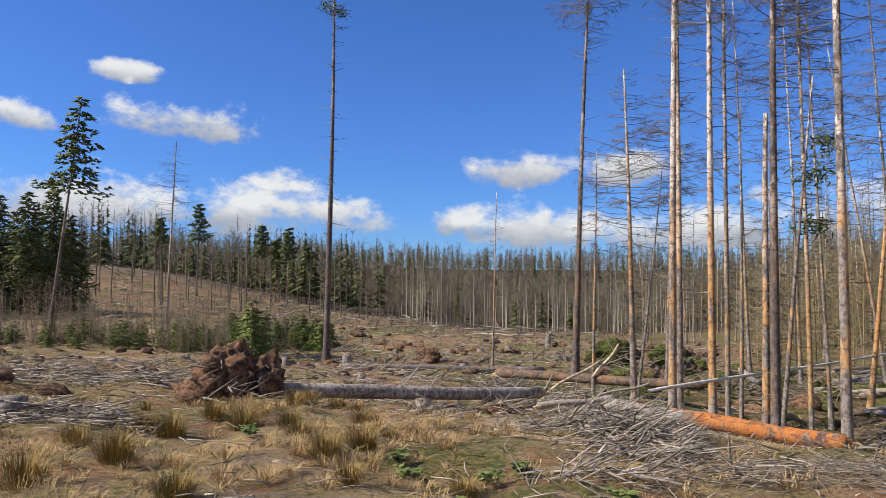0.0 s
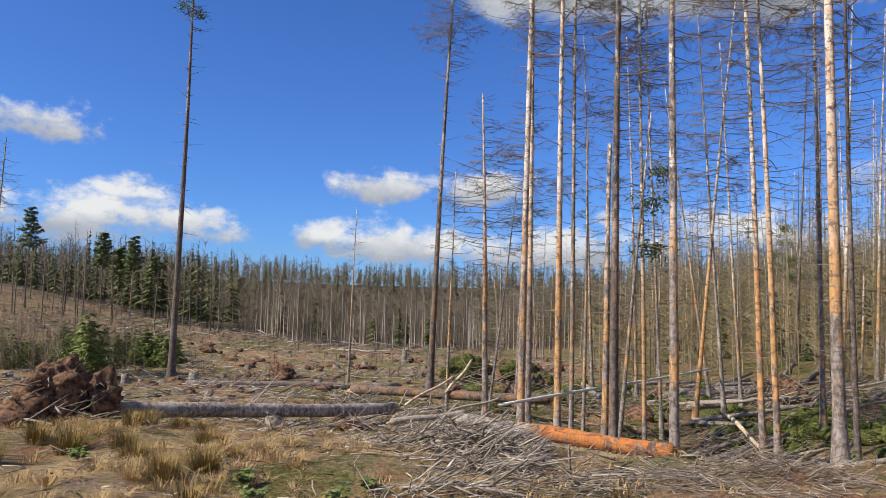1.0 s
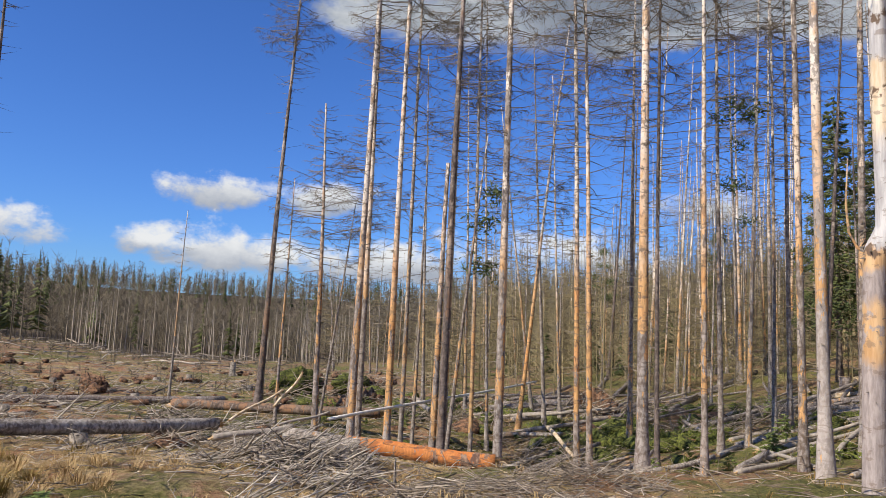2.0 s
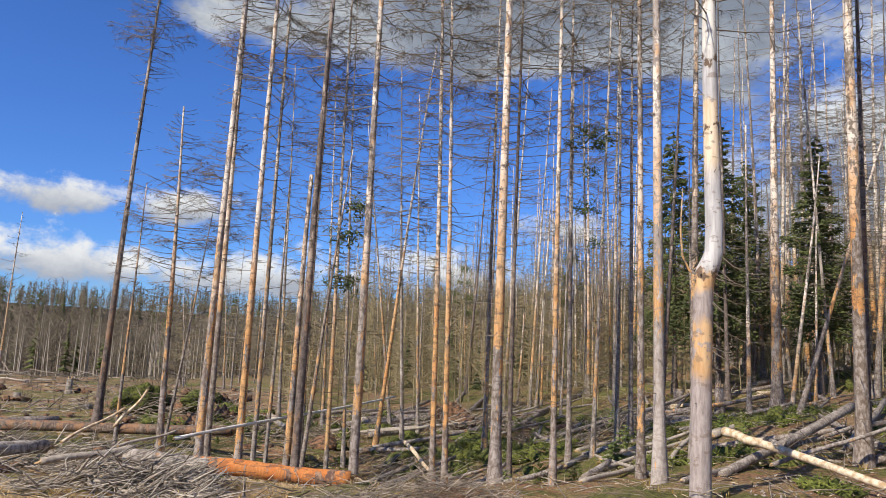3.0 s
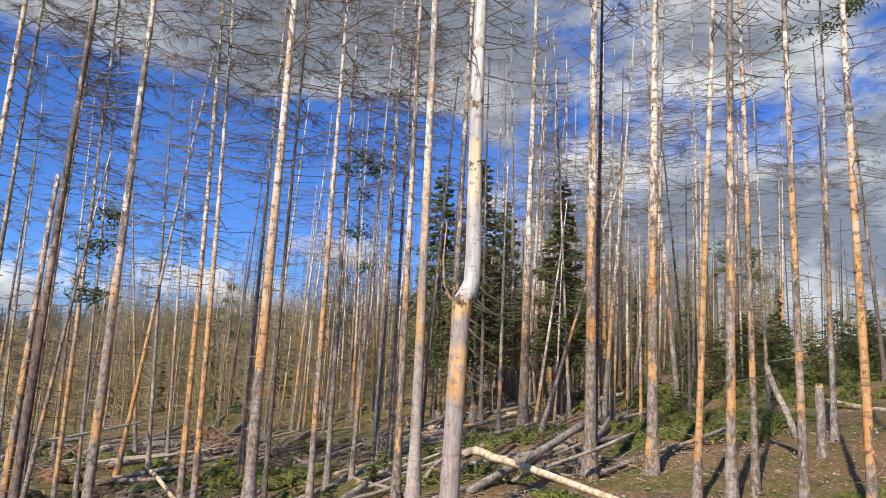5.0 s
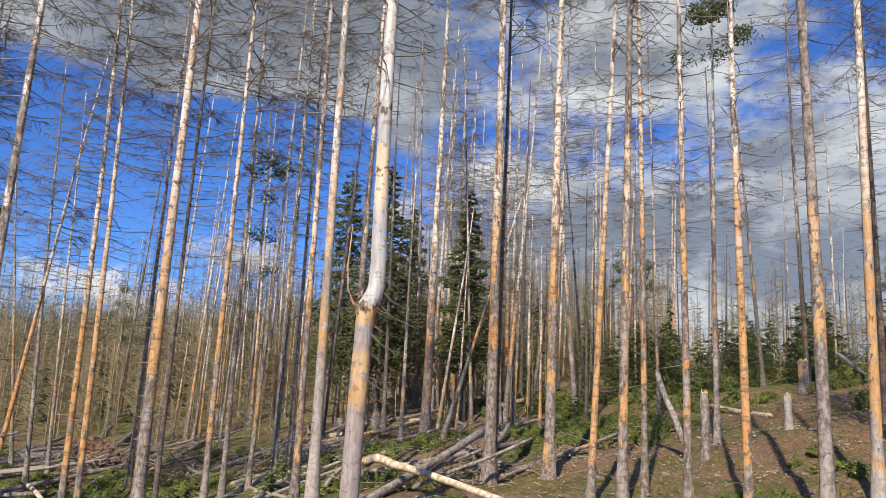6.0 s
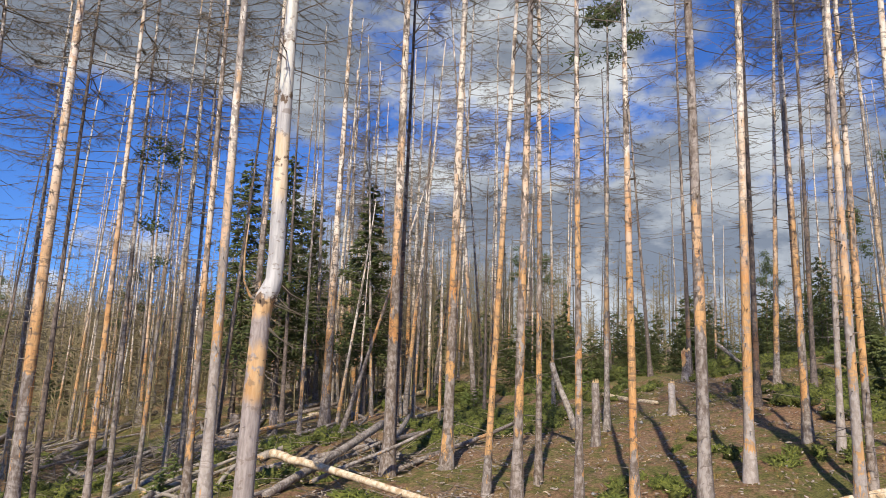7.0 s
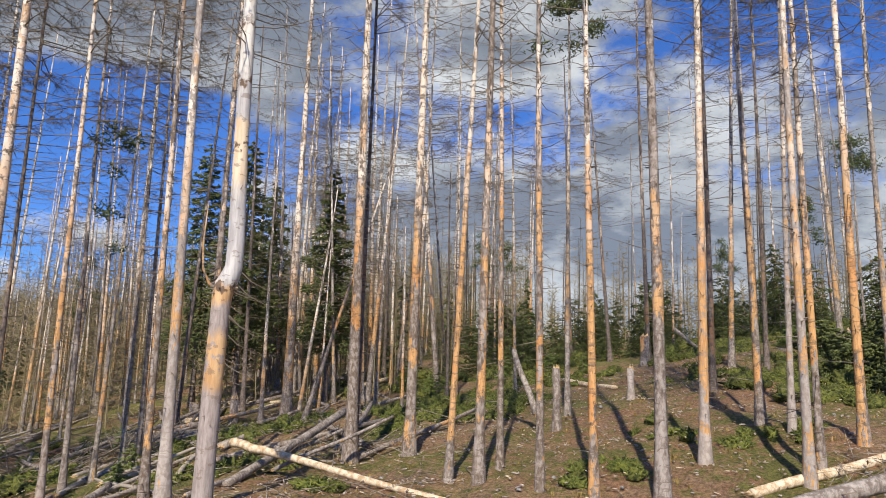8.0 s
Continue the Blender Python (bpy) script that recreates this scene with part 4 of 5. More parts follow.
thicket("low_scrub", belt(1500, -38, 16, 38, 160, 0.5, 1.3), "low brown scrub and brash on the cleared slope", "scrub", 0.02, 0.025, 9, 1.0, 0.0)

# ---- fallen trunks, root plates, stumps ----
def log(a, b, r0, r1, mat, label, category="log", name="fallen_trunk", n=16, stubs=8, sag=0.0):
    """A felled or fallen stem from a to b, with broken branch stubs and raw ends."""
    base, d = Vector(a), Vector(b) - Vector(a)
    top = stand(name, *a, label, category)
    pts = []
    for i in range(n + 1):
        s = i / n
        pts.append(d * s + Vector((0.02 * math.sin(6 * s + a[0]), 0.02 * math.sin(5 * s + a[1]), 0.015 * math.sin(7 * s) - sag * 4 * s * (1 - s))))
    g = Geo()
    g.tube(pts, [r0 + (r1 - r0) * i / n for i in range(n + 1)], 12, True, 0.045)
    body = part("trunk", g, mat, top)
    for e, way, r in ((pts[0], -d.normalized(), r0), (pts[-1], d.normalized(), r1)):
        g = Geo()
        for k in range(9):
            o = e + Vector((random.uniform(-0.6, 0.6), random.uniform(-0.6, 0.6), random.uniform(-0.6, 0.6))) * r
            g.spike(o, o + way * r * random.uniform(0.5, 1.8), r * 0.35)
        part("broken_end", g, CUT, body, "splintered pale wood", kind="stuff")
    g = Geo()
    for k in range(stubs):
        o, w = along(pts, random.uniform(0.05, 0.95)), random.uniform(0, 6.283)
        u = d.normalized().orthogonal()
        u.rotate(Matrix.Rotation(w, 3, d.normalized()))
        g.spike(o, o + (u + d.normalized() * 0.4) * (r0 + random.uniform(0.06, 0.35)), 0.016)
    if stubs:
        part("branch_stub", g, TWIG, body, kind="stuff")
    return top


def lumpy(g, centre, sx, sy, sz, seed, rings=9, around=14, rough=0.35):
    """A rough lump of earth or stone."""
    n0 = len(g.v)
    for i in range(rings + 1):
        th = math.pi * i / rings
        for k in range(around):
            ph = 2 * math.pi * k / around
            d = Vector((math.sin(th) * math.cos(ph), math.sin(th) * math.sin(ph), math.cos(th)))
            w = 1 + rough * noise.noise(d * 1.8 + Vector((seed, 0, 0))) + 0.5 * rough * noise.noise(d * 4.7 + Vector((0, seed, 0))) + 0.3 * rough * noise.noise(d * 11 + Vector((seed, seed, 0))) * (rings > 12)
            g.v.append(Vector(centre) + Vector((d.x * sx, d.y * sy, d.z * sz)) * w)
    for i in range(rings):
        for k in range(around):
            a, c = n0 + i * around + k, n0 + i * around + (k + 1) % around
            g.f.append((a, a + around, c + around, c))


def root_plate(x, y, wide, high, thick, turn, label, mat=EARTH):
    """An upturned root plate: a thick ragged disc of earth, with torn roots."""
    z = ground_z(x, y)
    top = stand("root_plate", x, y, z - 0.05, label, "root plate")
    top.rotation_euler = (0, 0, radians(turn))
    g = Geo()
    lumpy(g, (0, 0, high * 0.45), thick, wide * 0.5, high * 0.56, x, 40 if mat is EARTH else 24, 60 if mat is EARTH else 34, 0.42)
    body = part("earth", g, mat, top)
    g = Geo()
    lumpy(g, (-thick * 0.5, -wide * 0.42, 0.15), 0.45, 0.4, 0.3, x + 3, 8, 12, 0.8)
    part("soil_clod", g, EARTH, top)
    g = Geo()
    lumpy(g, (0.1, wide * 0.55, 0.3), 0.35, 0.32, 0.45, x + 5, 8, 12, 0.8)
    part("soil_clod", g, EARTH, top)
    g = Geo()
    for i in range(60):
        a = random.uniform(0, 6.283)
        rr = random.uniform(0.2, 1.0)
        o = Vector((random.choice((-1, 1)) * thick * 0.6, math.cos(a) * wide * 0.5 * rr, high * 0.45 + math.sin(a) * high * 0.52 * rr))
        q = o + Vector((random.uniform(-0.2, 0.3), math.cos(a) * 0.3 + random.uniform(-0.3, 0.3), math.sin(a) * 0.25 + random.uniform(-0.4, 0.15)))
        g.tube([o, o.lerp(q, 0.5) + Vector((0, 0, 0.05)), q], [0.022, 0.015, 0.006], 4, False)
    part("root_tangle", g, TWIG, body, "torn thin roots", kind="stuff")
    return top


def stump(x, y, r, h, mat=AGED, label="weathered grey cut tree stump", jag=0.0, tilt=0.0):
    top = stand("stump", x, y, ground_z(x, y) - 0.08, label, "stump", "stumps")
    top.rotation_euler = (0, tilt, 0)
    g = Geo()
    g.tube([Vector((0, 0, -0.15)), Vector((0, 0, 0.05)), Vector((0.01, 0, h * 0.4)), Vector((0.0, 0.01, h))], [r * 1.6, r * 1.35, r * 1.04, r], 14, True, 0.08)
    body = part("trunk", g, mat, top)
    g = Geo()
    g.tube([Vector((0, 0, h - 0.01)), Vector((0, 0, h + 0.012))], [r * 0.93, r * 0.9], 14, True, 0.04)
    part("cut_face", g, AGED if mat is AGED else CUT, body, "raw end grain")
    if jag:
        g = Geo()
        for k in range(12):
            a = random.uniform(0, 6.283)
            o = Vector((math.cos(a) * r * 0.7, math.sin(a) * r * 0.7, h - 0.05))
            g.spike(o, o + Vector((0, 0, jag * random.uniform(0.4, 1.2))), r * 0.3)
        part("splinters", g, CUT, body, "splintered pale wood", kind="stuff")
    return top



# ---- fallen trunks and stumps, one by one ----
root_plate(-4.1, 13.3, 1.2, 0.92, 0.36, -62, "upturned root plate of a fallen spruce, orange earth and torn roots")
log((-3.77, 13.48, -0.34), (2.05, 16.79, -0.79), 0.149, 0.138, LOGBARK, "long fallen spruce trunk with grey ridged bark", stubs=4)
log((3.31, 15.25, -0.80), (4.67, 14.36, -0.92), 0.160, 0.161, LOGBARK, "grey fallen trunk end buried in brushwood", stubs=3)
log((4.45, 14.53, -0.90), (7.08, 13.00, -1.11), 0.162, 0.175, RUST, "fallen spruce trunk with stripped rust-orange wood", stubs=5)
log((-4.98, 32.22, -1.90), (4.33, 33.93, -2.15), 0.142, 0.148, MIXED, "thin brown fallen trunk across the clearing")
log((1.75, 26.94, -1.50), (7.91, 22.66, -1.34), 0.17, 0.15, BROWNLOG, "reddish brown fallen trunk behind the brushwood")
log((4.51, 16.39, -0.65), (14.05, 23.05, -0.31), 0.042, 0.036, WHITE, "thin pale dead stem leaning across the gully", stubs=3)
log((1.81, 15.09, -0.81), (3.42, 15.22, -0.65), 0.066, 0.062, DEADWOOD, "short bleached log on the brushwood", stubs=2)
log((3.88, 19.62, -0.75), (4.54, 19.48, 0.15), 0.039, 0.032, PALE, "pale broken stem sticking up from the brush", stubs=2)
log((2.62, 18.82, -0.98), (4.03, 19.59, -0.32), 0.037, 0.032, PALE, "pale broken stem sticking up from the brush", stubs=2)
log((3.32, 16.16, -0.73), (4.52, 16.39, -0.50), 0.033, 0.027, DEADWOOD, "bleached branch lying over the brushwood", stubs=2)
log((4.36, 13.72, -1.02), (5.44, 12.03, -1.23), 0.080, 0.057, GREYED, "dark grey fallen stem under the orange trunk", stubs=3)
log((8.91, 22.28, -0.80), (9.03, 21.15, -1.08), 0.085, 0.073, DEADWOOD, "broken pale stem piece in the gully", stubs=1)
log((11.27, 17.76, -1.14), (10.22, 14.87, -1.41), 0.058, 0.043, PALE, "pale broken stem piece in the gully", stubs=1)
log((13.87, 9.30, 0.11), (13.68, 8.32, 0.01), 0.098, 0.082, PALE, "freshly broken trunk with pale jagged wood", stubs=0)
log((13.72, 8.46, 0.01), (12.38, 3.88, -0.48), 0.082, 0.056, PALE, "long fallen trunk with pale stripped wood", stubs=5)
log((12.67, 8.58, -0.61), (19.04, 9.18, 0.60), 0.090, 0.108, GREYED, "grey-brown fallen trunk lying up the bank", stubs=8)
log((13.45, 7.95, -0.33), (15.91, 6.42, 0.68), 0.043, 0.034, GREYED, "thin grey stem lying across other trunks", stubs=5)
log((34.71, 21.84, 0.42), (40.61, 19.71, 1.55), 0.129, 0.124, MIXED, "thin fallen trunk on the bank")
log((36.58, 17.01, 1.09), (44.05, 15.42, 2.15), 0.127, 0.128, PALE, "thin pale fallen trunk on the bank")
log((48.02, 12.37, 2.85), (49.86, 8.06, 3.44), 0.117, 0.119, PALE, "thin pale fallen trunk on the bank")
log((35.72, 16.26, 0.91), (31.44, 12.83, 0.47), 0.077, 0.053, GREYED, "short grey branch on the bank")
log((33.95, 6.16, 1.67), (26.61, 2.45, 1.39), 0.149, 0.094, PALE, "pale orange fallen trunk on the bank")
log((13.81, -1.03, -0.19), (15.38, -3.50, 0.44), 0.091, 0.092, PALE, "pale stripped log at the foot of the bank", stubs=5)
log((11.39, -1.23, -0.06), (12.13, -2.90, 0.41), 0.115, 0.125, GREYED, "thick grey log at the foot of the bank", stubs=4)
log((18.9, 3.70, 0.75), (19.75, 4.47, 2.40), 0.085, 0.075, GREYED, "dead grey stem leaning against its neighbours", stubs=3)
log((66.67, -3.22, 5.71), (31.42, -3.84, 2.94), 0.157, 0.062, MIXED, "thin fallen trunk high on the bank")
log((40.23, 0.63, 4.44), (38.44, -0.58, 3.27), 0.095, 0.075, GREYED, "thin fallen trunk high on the bank")
log((14.99, 15.09, -1.56), (19.50, 16.72, -1.06), 0.075, 0.081, DEADWOOD, "bleached fallen log among the slash", stubs=3)
log((15.69, 21.30, -1.76), (24.38, 29.23, -1.42), 0.094, 0.120, GREYED, "grey fallen stem among the slash", stubs=3)
log((26.50, 28.29, -1.35), (34.24, 31.73, -0.30), 0.137, 0.129, MIXED, "brown fallen stem among the slash", stubs=3)
log((28.27, 22.43, -0.80), (29.15, 21.12, -0.50), 0.156, 0.142, PALE, "pale fallen log among the slash", stubs=3)
log((24.82, 19.22, -0.88), (26.40, 18.96, -0.70), 0.111, 0.115, MIXED, "brown fallen stem among the slash", stubs=3)
log((32.92, 24.44, -0.14), (32.30, 18.88, 0.20), 0.145, 0.118, PALE, "pale fallen log among the slash", stubs=3)
log((27.12, 19.49, -0.61), (32.53, 19.46, 0.22), 0.092, 0.090, PALE, "pale fallen log among the slash", stubs=3)
log((16.91, 16.57, -1.43), (18.75, 16.81, -1.27), 0.075, 0.069, DEADWOOD, "bleached fallen log among the slash", stubs=3)
log((23.71, 20.56, -1.11), (28.91, 22.43, -0.63), 0.124, 0.115, MIXED, "brown fallen stem among the slash", stubs=3)
log((20.86, 23.96, -1.55), (28.31, 29.34, -1.27), 0.100, 0.112, GREYED, "grey fallen stem among the slash", stubs=3)
log((11.08, 10.66, -0.97), (13.32, 11.17, -0.90), 0.054, 0.055, DEADWOOD, "bleached fallen log among the slash", stubs=3)
log((17.95, 19.31, -1.56), (22.86, 22.36, -1.43), 0.083, 0.088, GREYED, "grey fallen stem among the slash", stubs=3)
log((21.38, 28.78, -1.83), (30.28, 38.21, -1.36), 0.113, 0.115, GREYED, "grey fallen stem among the slash", stubs=3)
log((19.19, 27.52, -1.78), (31.10, 41.86, -1.53), 0.106, 0.123, GREYED, "grey fallen stem among the slash", stubs=3)
log((15.35, 13.71, -1.26), (17.38, 13.80, -0.83), 0.073, 0.070, DEADWOOD, "bleached fallen log among the slash", stubs=3)
log((17.40, 29.48, -1.84), (24.69, 36.83, -1.70), 0.094, 0.105, GREYED, "grey fallen stem among the slash", stubs=3)
log((11.40, 8.44, -0.59), (14.01, 8.92, -0.46), 0.050, 0.052, GREYED, "grey fallen stem below the bank", stubs=3)
log((15.29, 14.04, -1.26), (17.56, 13.88, -0.78), 0.082, 0.070, DEADWOOD, "bleached fallen log below the bank", stubs=3)
root_plate(8.2, 36.6, 2.6, 1.3, 0.7, -70, "dark mossy upturned root plate", MOSS)
root_plate(-1.16, 39.78, 1.3, 0.8, 0.5, 40, "low weathered root plate in the clearing")
root_plate(10.9, 36.0, 2.4, 1.0, 0.7, -60, "mossy upturned root plate by the gully", MOSS)
stump(-7.24, 31.58, 0.153, 0.41)
stump(-4.90, 33.95, 0.217, 0.60)
stump(-3.28, 26.70, 0.149, 0.25)
stump(-0.57, 14.99, 0.154, 0.26, label="grey cut stump beside the fallen trunk")
stump(-6.13, 9.97, 0.222, 0.31)
stump(-8.66, 20.12, 0.121, 0.21)
stump(6.74, 49.85, 0.179, 0.87, jag=0.25)
stump(-6.57, 31.32, 0.114, 0.23)
stump(-6.61, 24.63, 0.121, 0.18)
stump(-10.45, 20.83, 0.147, 0.17)
stump(-3.31, 43.37, 0.172, 0.27)
stump(1.89, 45.56, 0.216, 0.32)
stump(-10.84, 18.68, 0.153, 0.15)
stump(-11.44, 20.98, 0.151, 0.19)
stump(-12.73, 27.06, 0.142, 0.21)
stump(-11.08, 30.13, 0.152, 0.25)
stump(-7.17, 41.99, 0.151, 0.27)
stump(-4.17, 38.78, 0.185, 0.31)
stump(0.66, 36.89, 0.189, 0.26)
stump(3.74, 46.45, 0.184, 0.33)
stump(-10.66, 35.95, 0.148, 0.24)
stump(-14.13, 23.36, 0.140, 0.19)
stump(6.27, 39.51, 0.189, 0.32)
stump(24.17, 1.71, 0.104, 1.04, SMOOTH, "broken-off grey stump with a splintered top", 0.2)
stump(34.68, 1.87, 0.191, 1.36, MIXED, "broken-off stump with a splintered top", 0.2)
stump(18.85, 3.14, 0.095, 1.57, MIXED, "tall broken stump with orange wood", 0.15)
stump(32.40, -6.11, 0.116, 0.77, ORANGE, "short orange broken-off stump", 0.2)
stump(59.14, 4.67, 0.233, 1.17, ORANGE, "short orange broken-off stump", 0.2)
stump(27.26, 18.60, 0.169, 1.04, ORANGE, "short orange broken-off stump", 0.2)
stump(29.23, 22.18, 0.231, 0.75, ORANGE, "orange cut stump among logs")

# ---- brushwood, grass and litter, past counting ----
def brush_heap(x, y, rx, ry, turn, high, n, thick, label, mat=DEADWOOD, length=1.3, steep=0.35):
    """A heap of felling waste: crooked branches with side twigs, lying mostly one way."""
    top = stand("brushwood_heap", x, y, ground_z(x, y), label, "brushwood", kind="stuff")
    g, t = Geo(), radians(turn)
    z0 = ground_z(x, y)
    for i in range(n):
        a, rr = random.uniform(0, 6.283), random.random() ** 0.6
        ox, oy = math.cos(a) * rr * rx, math.sin(a) * rr * ry
        px, py = ox * math.cos(t) - oy * math.sin(t), ox * math.sin(t) + oy * math.cos(t)
        gz = ground_z(x + px, y + py) - z0
        lift = high * max(0.0, 1 - rr ** 2) * random.random()
        w = t + random.gauss(0, 1.0) if steep > 0.2 or i % 2 else random.uniform(0, 6.283)
        ln = length * random.uniform(0.15, 0.95)
        up = random.gauss(0, steep) if random.random() < 0.8 or steep < 0.2 else random.uniform(0.2, 0.9)
        d = Vector((math.cos(w), math.sin(w), up)).normalized()
        p = Vector((px, py, gz + 0.02 + lift))
        e = p + d * ln
        e.z = max(e.z, ground_z(x + e.x, y + e.y) - z0 + 0.01)
        k = Vector((random.uniform(-0.045, 0.045), random.uniform(-0.045, 0.045), random.uniform(-0.02, 0.03))) * ln
        r = thick * random.uniform(0.35, 1.2)
        if i % 7 == 0:
            r, k = r * 2.0, k * 0.3
        pts = [p, p.lerp(e, 0.35) + k, p.lerp(e, 0.7) + k * 0.8, e]
        g.tube(pts, [r, r * 0.85, r * 0.65, r * 0.3], 3, True)
        for m in range(random.randint(0, 4)):
            o = along(pts, random.uniform(0.2, 0.95))
            g.spike(o, o + (d * 0.6 + Vector((random.uniform(-1, 1), random.uniform(-1, 1), random.uniform(-0.4, 0.7)))).normalized() * ln * random.uniform(0.12, 0.35), r * 0.4)
    part("sticks", g, mat, top, kind="stuff")
    return top


brush_heap(3.21, 11.67, 0.8, 0.4, -35, 0.35, 170, 0.014, "heap of bleached grey branches left from felling", DEADWOOD, length=0.72)
brush_heap(2.37, 11.56, 1.0, 0.5, -30, 0.45, 120, 0.016, "heap of bleached grey branches left from felling", DEADWOOD, length=1.00)
brush_heap(2.85, 11.0, 1.0, 0.6, -35, 0.32, 300, 0.013, "heap of bleached grey branches left from felling", DEADWOOD, length=0.62)
brush_heap(2.0, 9.1, 0.9, 0.5, -35, 0.05, 70, 0.013, "heap of bleached grey branches left from felling", DEADWOOD, length=0.60)
brush_heap(3.5, 12.6, 0.8, 0.5, -35, 0.40, 170, 0.015, "heap of bleached grey branches left from felling", DEADWOOD, length=0.85)
brush_heap(0.8, 12.6, 1.8, 0.7, -15, 0.15, 240, 0.012, "heap of bleached grey branches left from felling", DEADWOOD, length=0.60)
brush_heap(4.69, 19.24, 1.0, 0.5, -30, 0.55, 170, 0.017, "heap of bleached grey branches left from felling", DEADWOOD, length=1.10)
brush_heap(3.67, 20.17, 1.5, 0.6, -20, 0.50, 180, 0.018, "heap of bleached grey branches left from felling", DEADWOOD, length=1.10)
brush_heap(2.75, 8.99, 0.7, 0.4, -30, 0.15, 80, 0.014, "heap of bleached grey branches left from felling", DEADWOOD, length=0.80)
brush_heap(-1.49, 20.85, 1.5, 0.7, 0, 0.30, 90, 0.018, "heap of bleached grey branches left from felling", DEADWOOD, length=1.10)
brush_heap(1.47, 23.96, 1.2, 0.8, -60, 0.70, 120, 0.016, "heap of bleached grey branches left from felling", DEADWOOD, length=1.30)
brush_heap(-5.50, 9.84, 1.6, 0.7, 10, 0.18, 380, 0.012, "heap of bleached grey branches left from felling", DEADWOOD, steep=0.12, length=0.70)
brush_heap(-7.25, 16.26, 2.6, 0.7, 5, 0.18, 300, 0.014, "heap of bleached grey branches left from felling", DEADWOOD, steep=0.12, length=0.77)
brush_heap(-10.84, 18.98, 2.6, 0.9, 0, 0.25, 260, 0.014, "heap of bleached grey branches left from felling", DEADWOOD, steep=0.12, length=0.77)
brush_heap(0.29, 15.60, 2.6, 0.4, 0, 0.15, 130, 0.014, "heap of bleached grey branches left from felling", DEADWOOD, length=0.90)
brush_heap(-2.39, 28.50, 2.6, 1.0, 0, 0.30, 70, 0.022, "heap of bleached grey branches left from felling", DEADWOOD, length=1.40)
brush_heap(-3.82, 12.95, 0.8, 0.4, 20, 0.25, 40, 0.013, "heap of bleached grey branches left from felling", DEADWOOD, length=0.80)
brush_heap(1.87, 11.25, 1.1, 0.6, -30, 0.15, 70, 0.014, "heap of bleached grey branches left from felling", DEADWOOD, length=0.90)
brush_heap(1.39, 7.06, 0.8, 0.4, -20, 0.10, 60, 0.013, "heap of bleached grey branches left from felling", DEADWOOD, length=0.80)
brush_heap(1.95, 16.6, 1.0, 0.6, -30, 0.35, 120, 0.015, "heap of bleached grey branches over the end of a log", DEADWOOD, length=0.9)
brush_heap(2.51, 24.07, 1.8, 0.5, -10, 0.30, 90, 0.016, "heap of bleached grey branches left from felling", DEADWOOD, length=1.10)
brush_heap(12.27, 20.08, 1.4, 0.9, -10, 0.45, 130, 0.012, "heap of bleached grey branches left from felling", BRASH, length=1.10)
brush_heap(17.45, 25.80, 3.0, 1.2, -25, 0.50, 110, 0.020, "heap of bleached grey branches left from felling", BRASH, length=1.80)
brush_heap(18.33, 23.44, 2.5, 1.2, -25, 0.50, 110, 0.025, "heap of bleached grey branches left from felling", BRASH, length=2.00)
brush_heap(18.58, 17.43, 3.0, 1.5, -25, 0.30, 110, 0.020, "heap of bleached grey branches left from felling", BRASH, length=1.60)
brush_heap(24.09, 20.12, 3.0, 1.5, -25, 0.30, 90, 0.025, "heap of bleached grey branches left from felling", BRASH, length=1.60)
brush_heap(15.89, 8.32, 1.8, 1.1, -40, 0.30, 90, 0.014, "heap of bleached grey branches left from felling", BRASH, length=1.30)
brush_heap(19.89, 18.05, 3.0, 1.5, -30, 0.40, 110, 0.020, "heap of bleached grey branches left from felling", BRASH, length=1.60)
brush_heap(14.29, -2.81, 1.0, 0.6, 0, 0.40, 50, 0.010, "heap of bleached grey branches left from felling", BRASH, length=1.10)
brush_heap(31.00, 21.64, 3.0, 1.5, -30, 0.40, 80, 0.020, "heap of bleached grey branches left from felling", BRASH, length=1.60)
brush_heap(9.68, 26.49, 2.2, 1.2, -20, 0.50, 110, 0.018, "heap of bleached grey branches left from felling", BRASH, length=1.50)
brush_heap(11.55, 24.87, 2.2, 1.2, -25, 0.50, 110, 0.018, "heap of bleached grey branches left from felling", BRASH, length=1.50)
brush_heap(11.75, 36.45, 2.6, 1.0, 0, 0.50, 100, 0.020, "heap of bleached grey branches left from felling", BRASH, length=1.60)
brush_heap(14.92, 29.01, 2.6, 1.2, -25, 0.50, 100, 0.020, "heap of bleached grey branches left from felling", BRASH, length=1.60)
brush_heap(8.32, 35.52, 2.4, 1.0, 0, 0.50, 100, 0.020, "heap of bleached grey branches left from felling", BRASH, length=1.50)
brush_heap(-7.05, 37.85, 2.5, 0.8, 0, 0.18, 91, 0.016, "heap of bleached grey branches left from felling", DEADWOOD, steep=0.12, length=0.91)
brush_heap(-11.00, 28.12, 3.0, 0.8, 0, 0.18, 104, 0.016, "heap of bleached grey branches left from felling", DEADWOOD, steep=0.12, length=0.91)
brush_heap(-0.53, 39.50, 2.6, 0.9, 0, 0.40, 80, 0.020, "heap of bleached grey branches left from felling", DEADWOOD, length=1.30)
brush_heap(4.48, 40.05, 2.4, 0.9, 0, 0.40, 80, 0.020, "heap of bleached grey branches left from felling", DEADWOOD, length=1.30)
brush_heap(-4.44, 41.26, 3.0, 0.9, 0, 0.30, 70, 0.022, "heap of bleached grey branches left from felling", DEADWOOD, length=1.40)
brush_heap(-13.33, 24.97, 3.0, 0.8, 0, 0.18, 104, 0.016, "heap of bleached grey branches left from felling", DEADWOOD, steep=0.12, length=0.91)
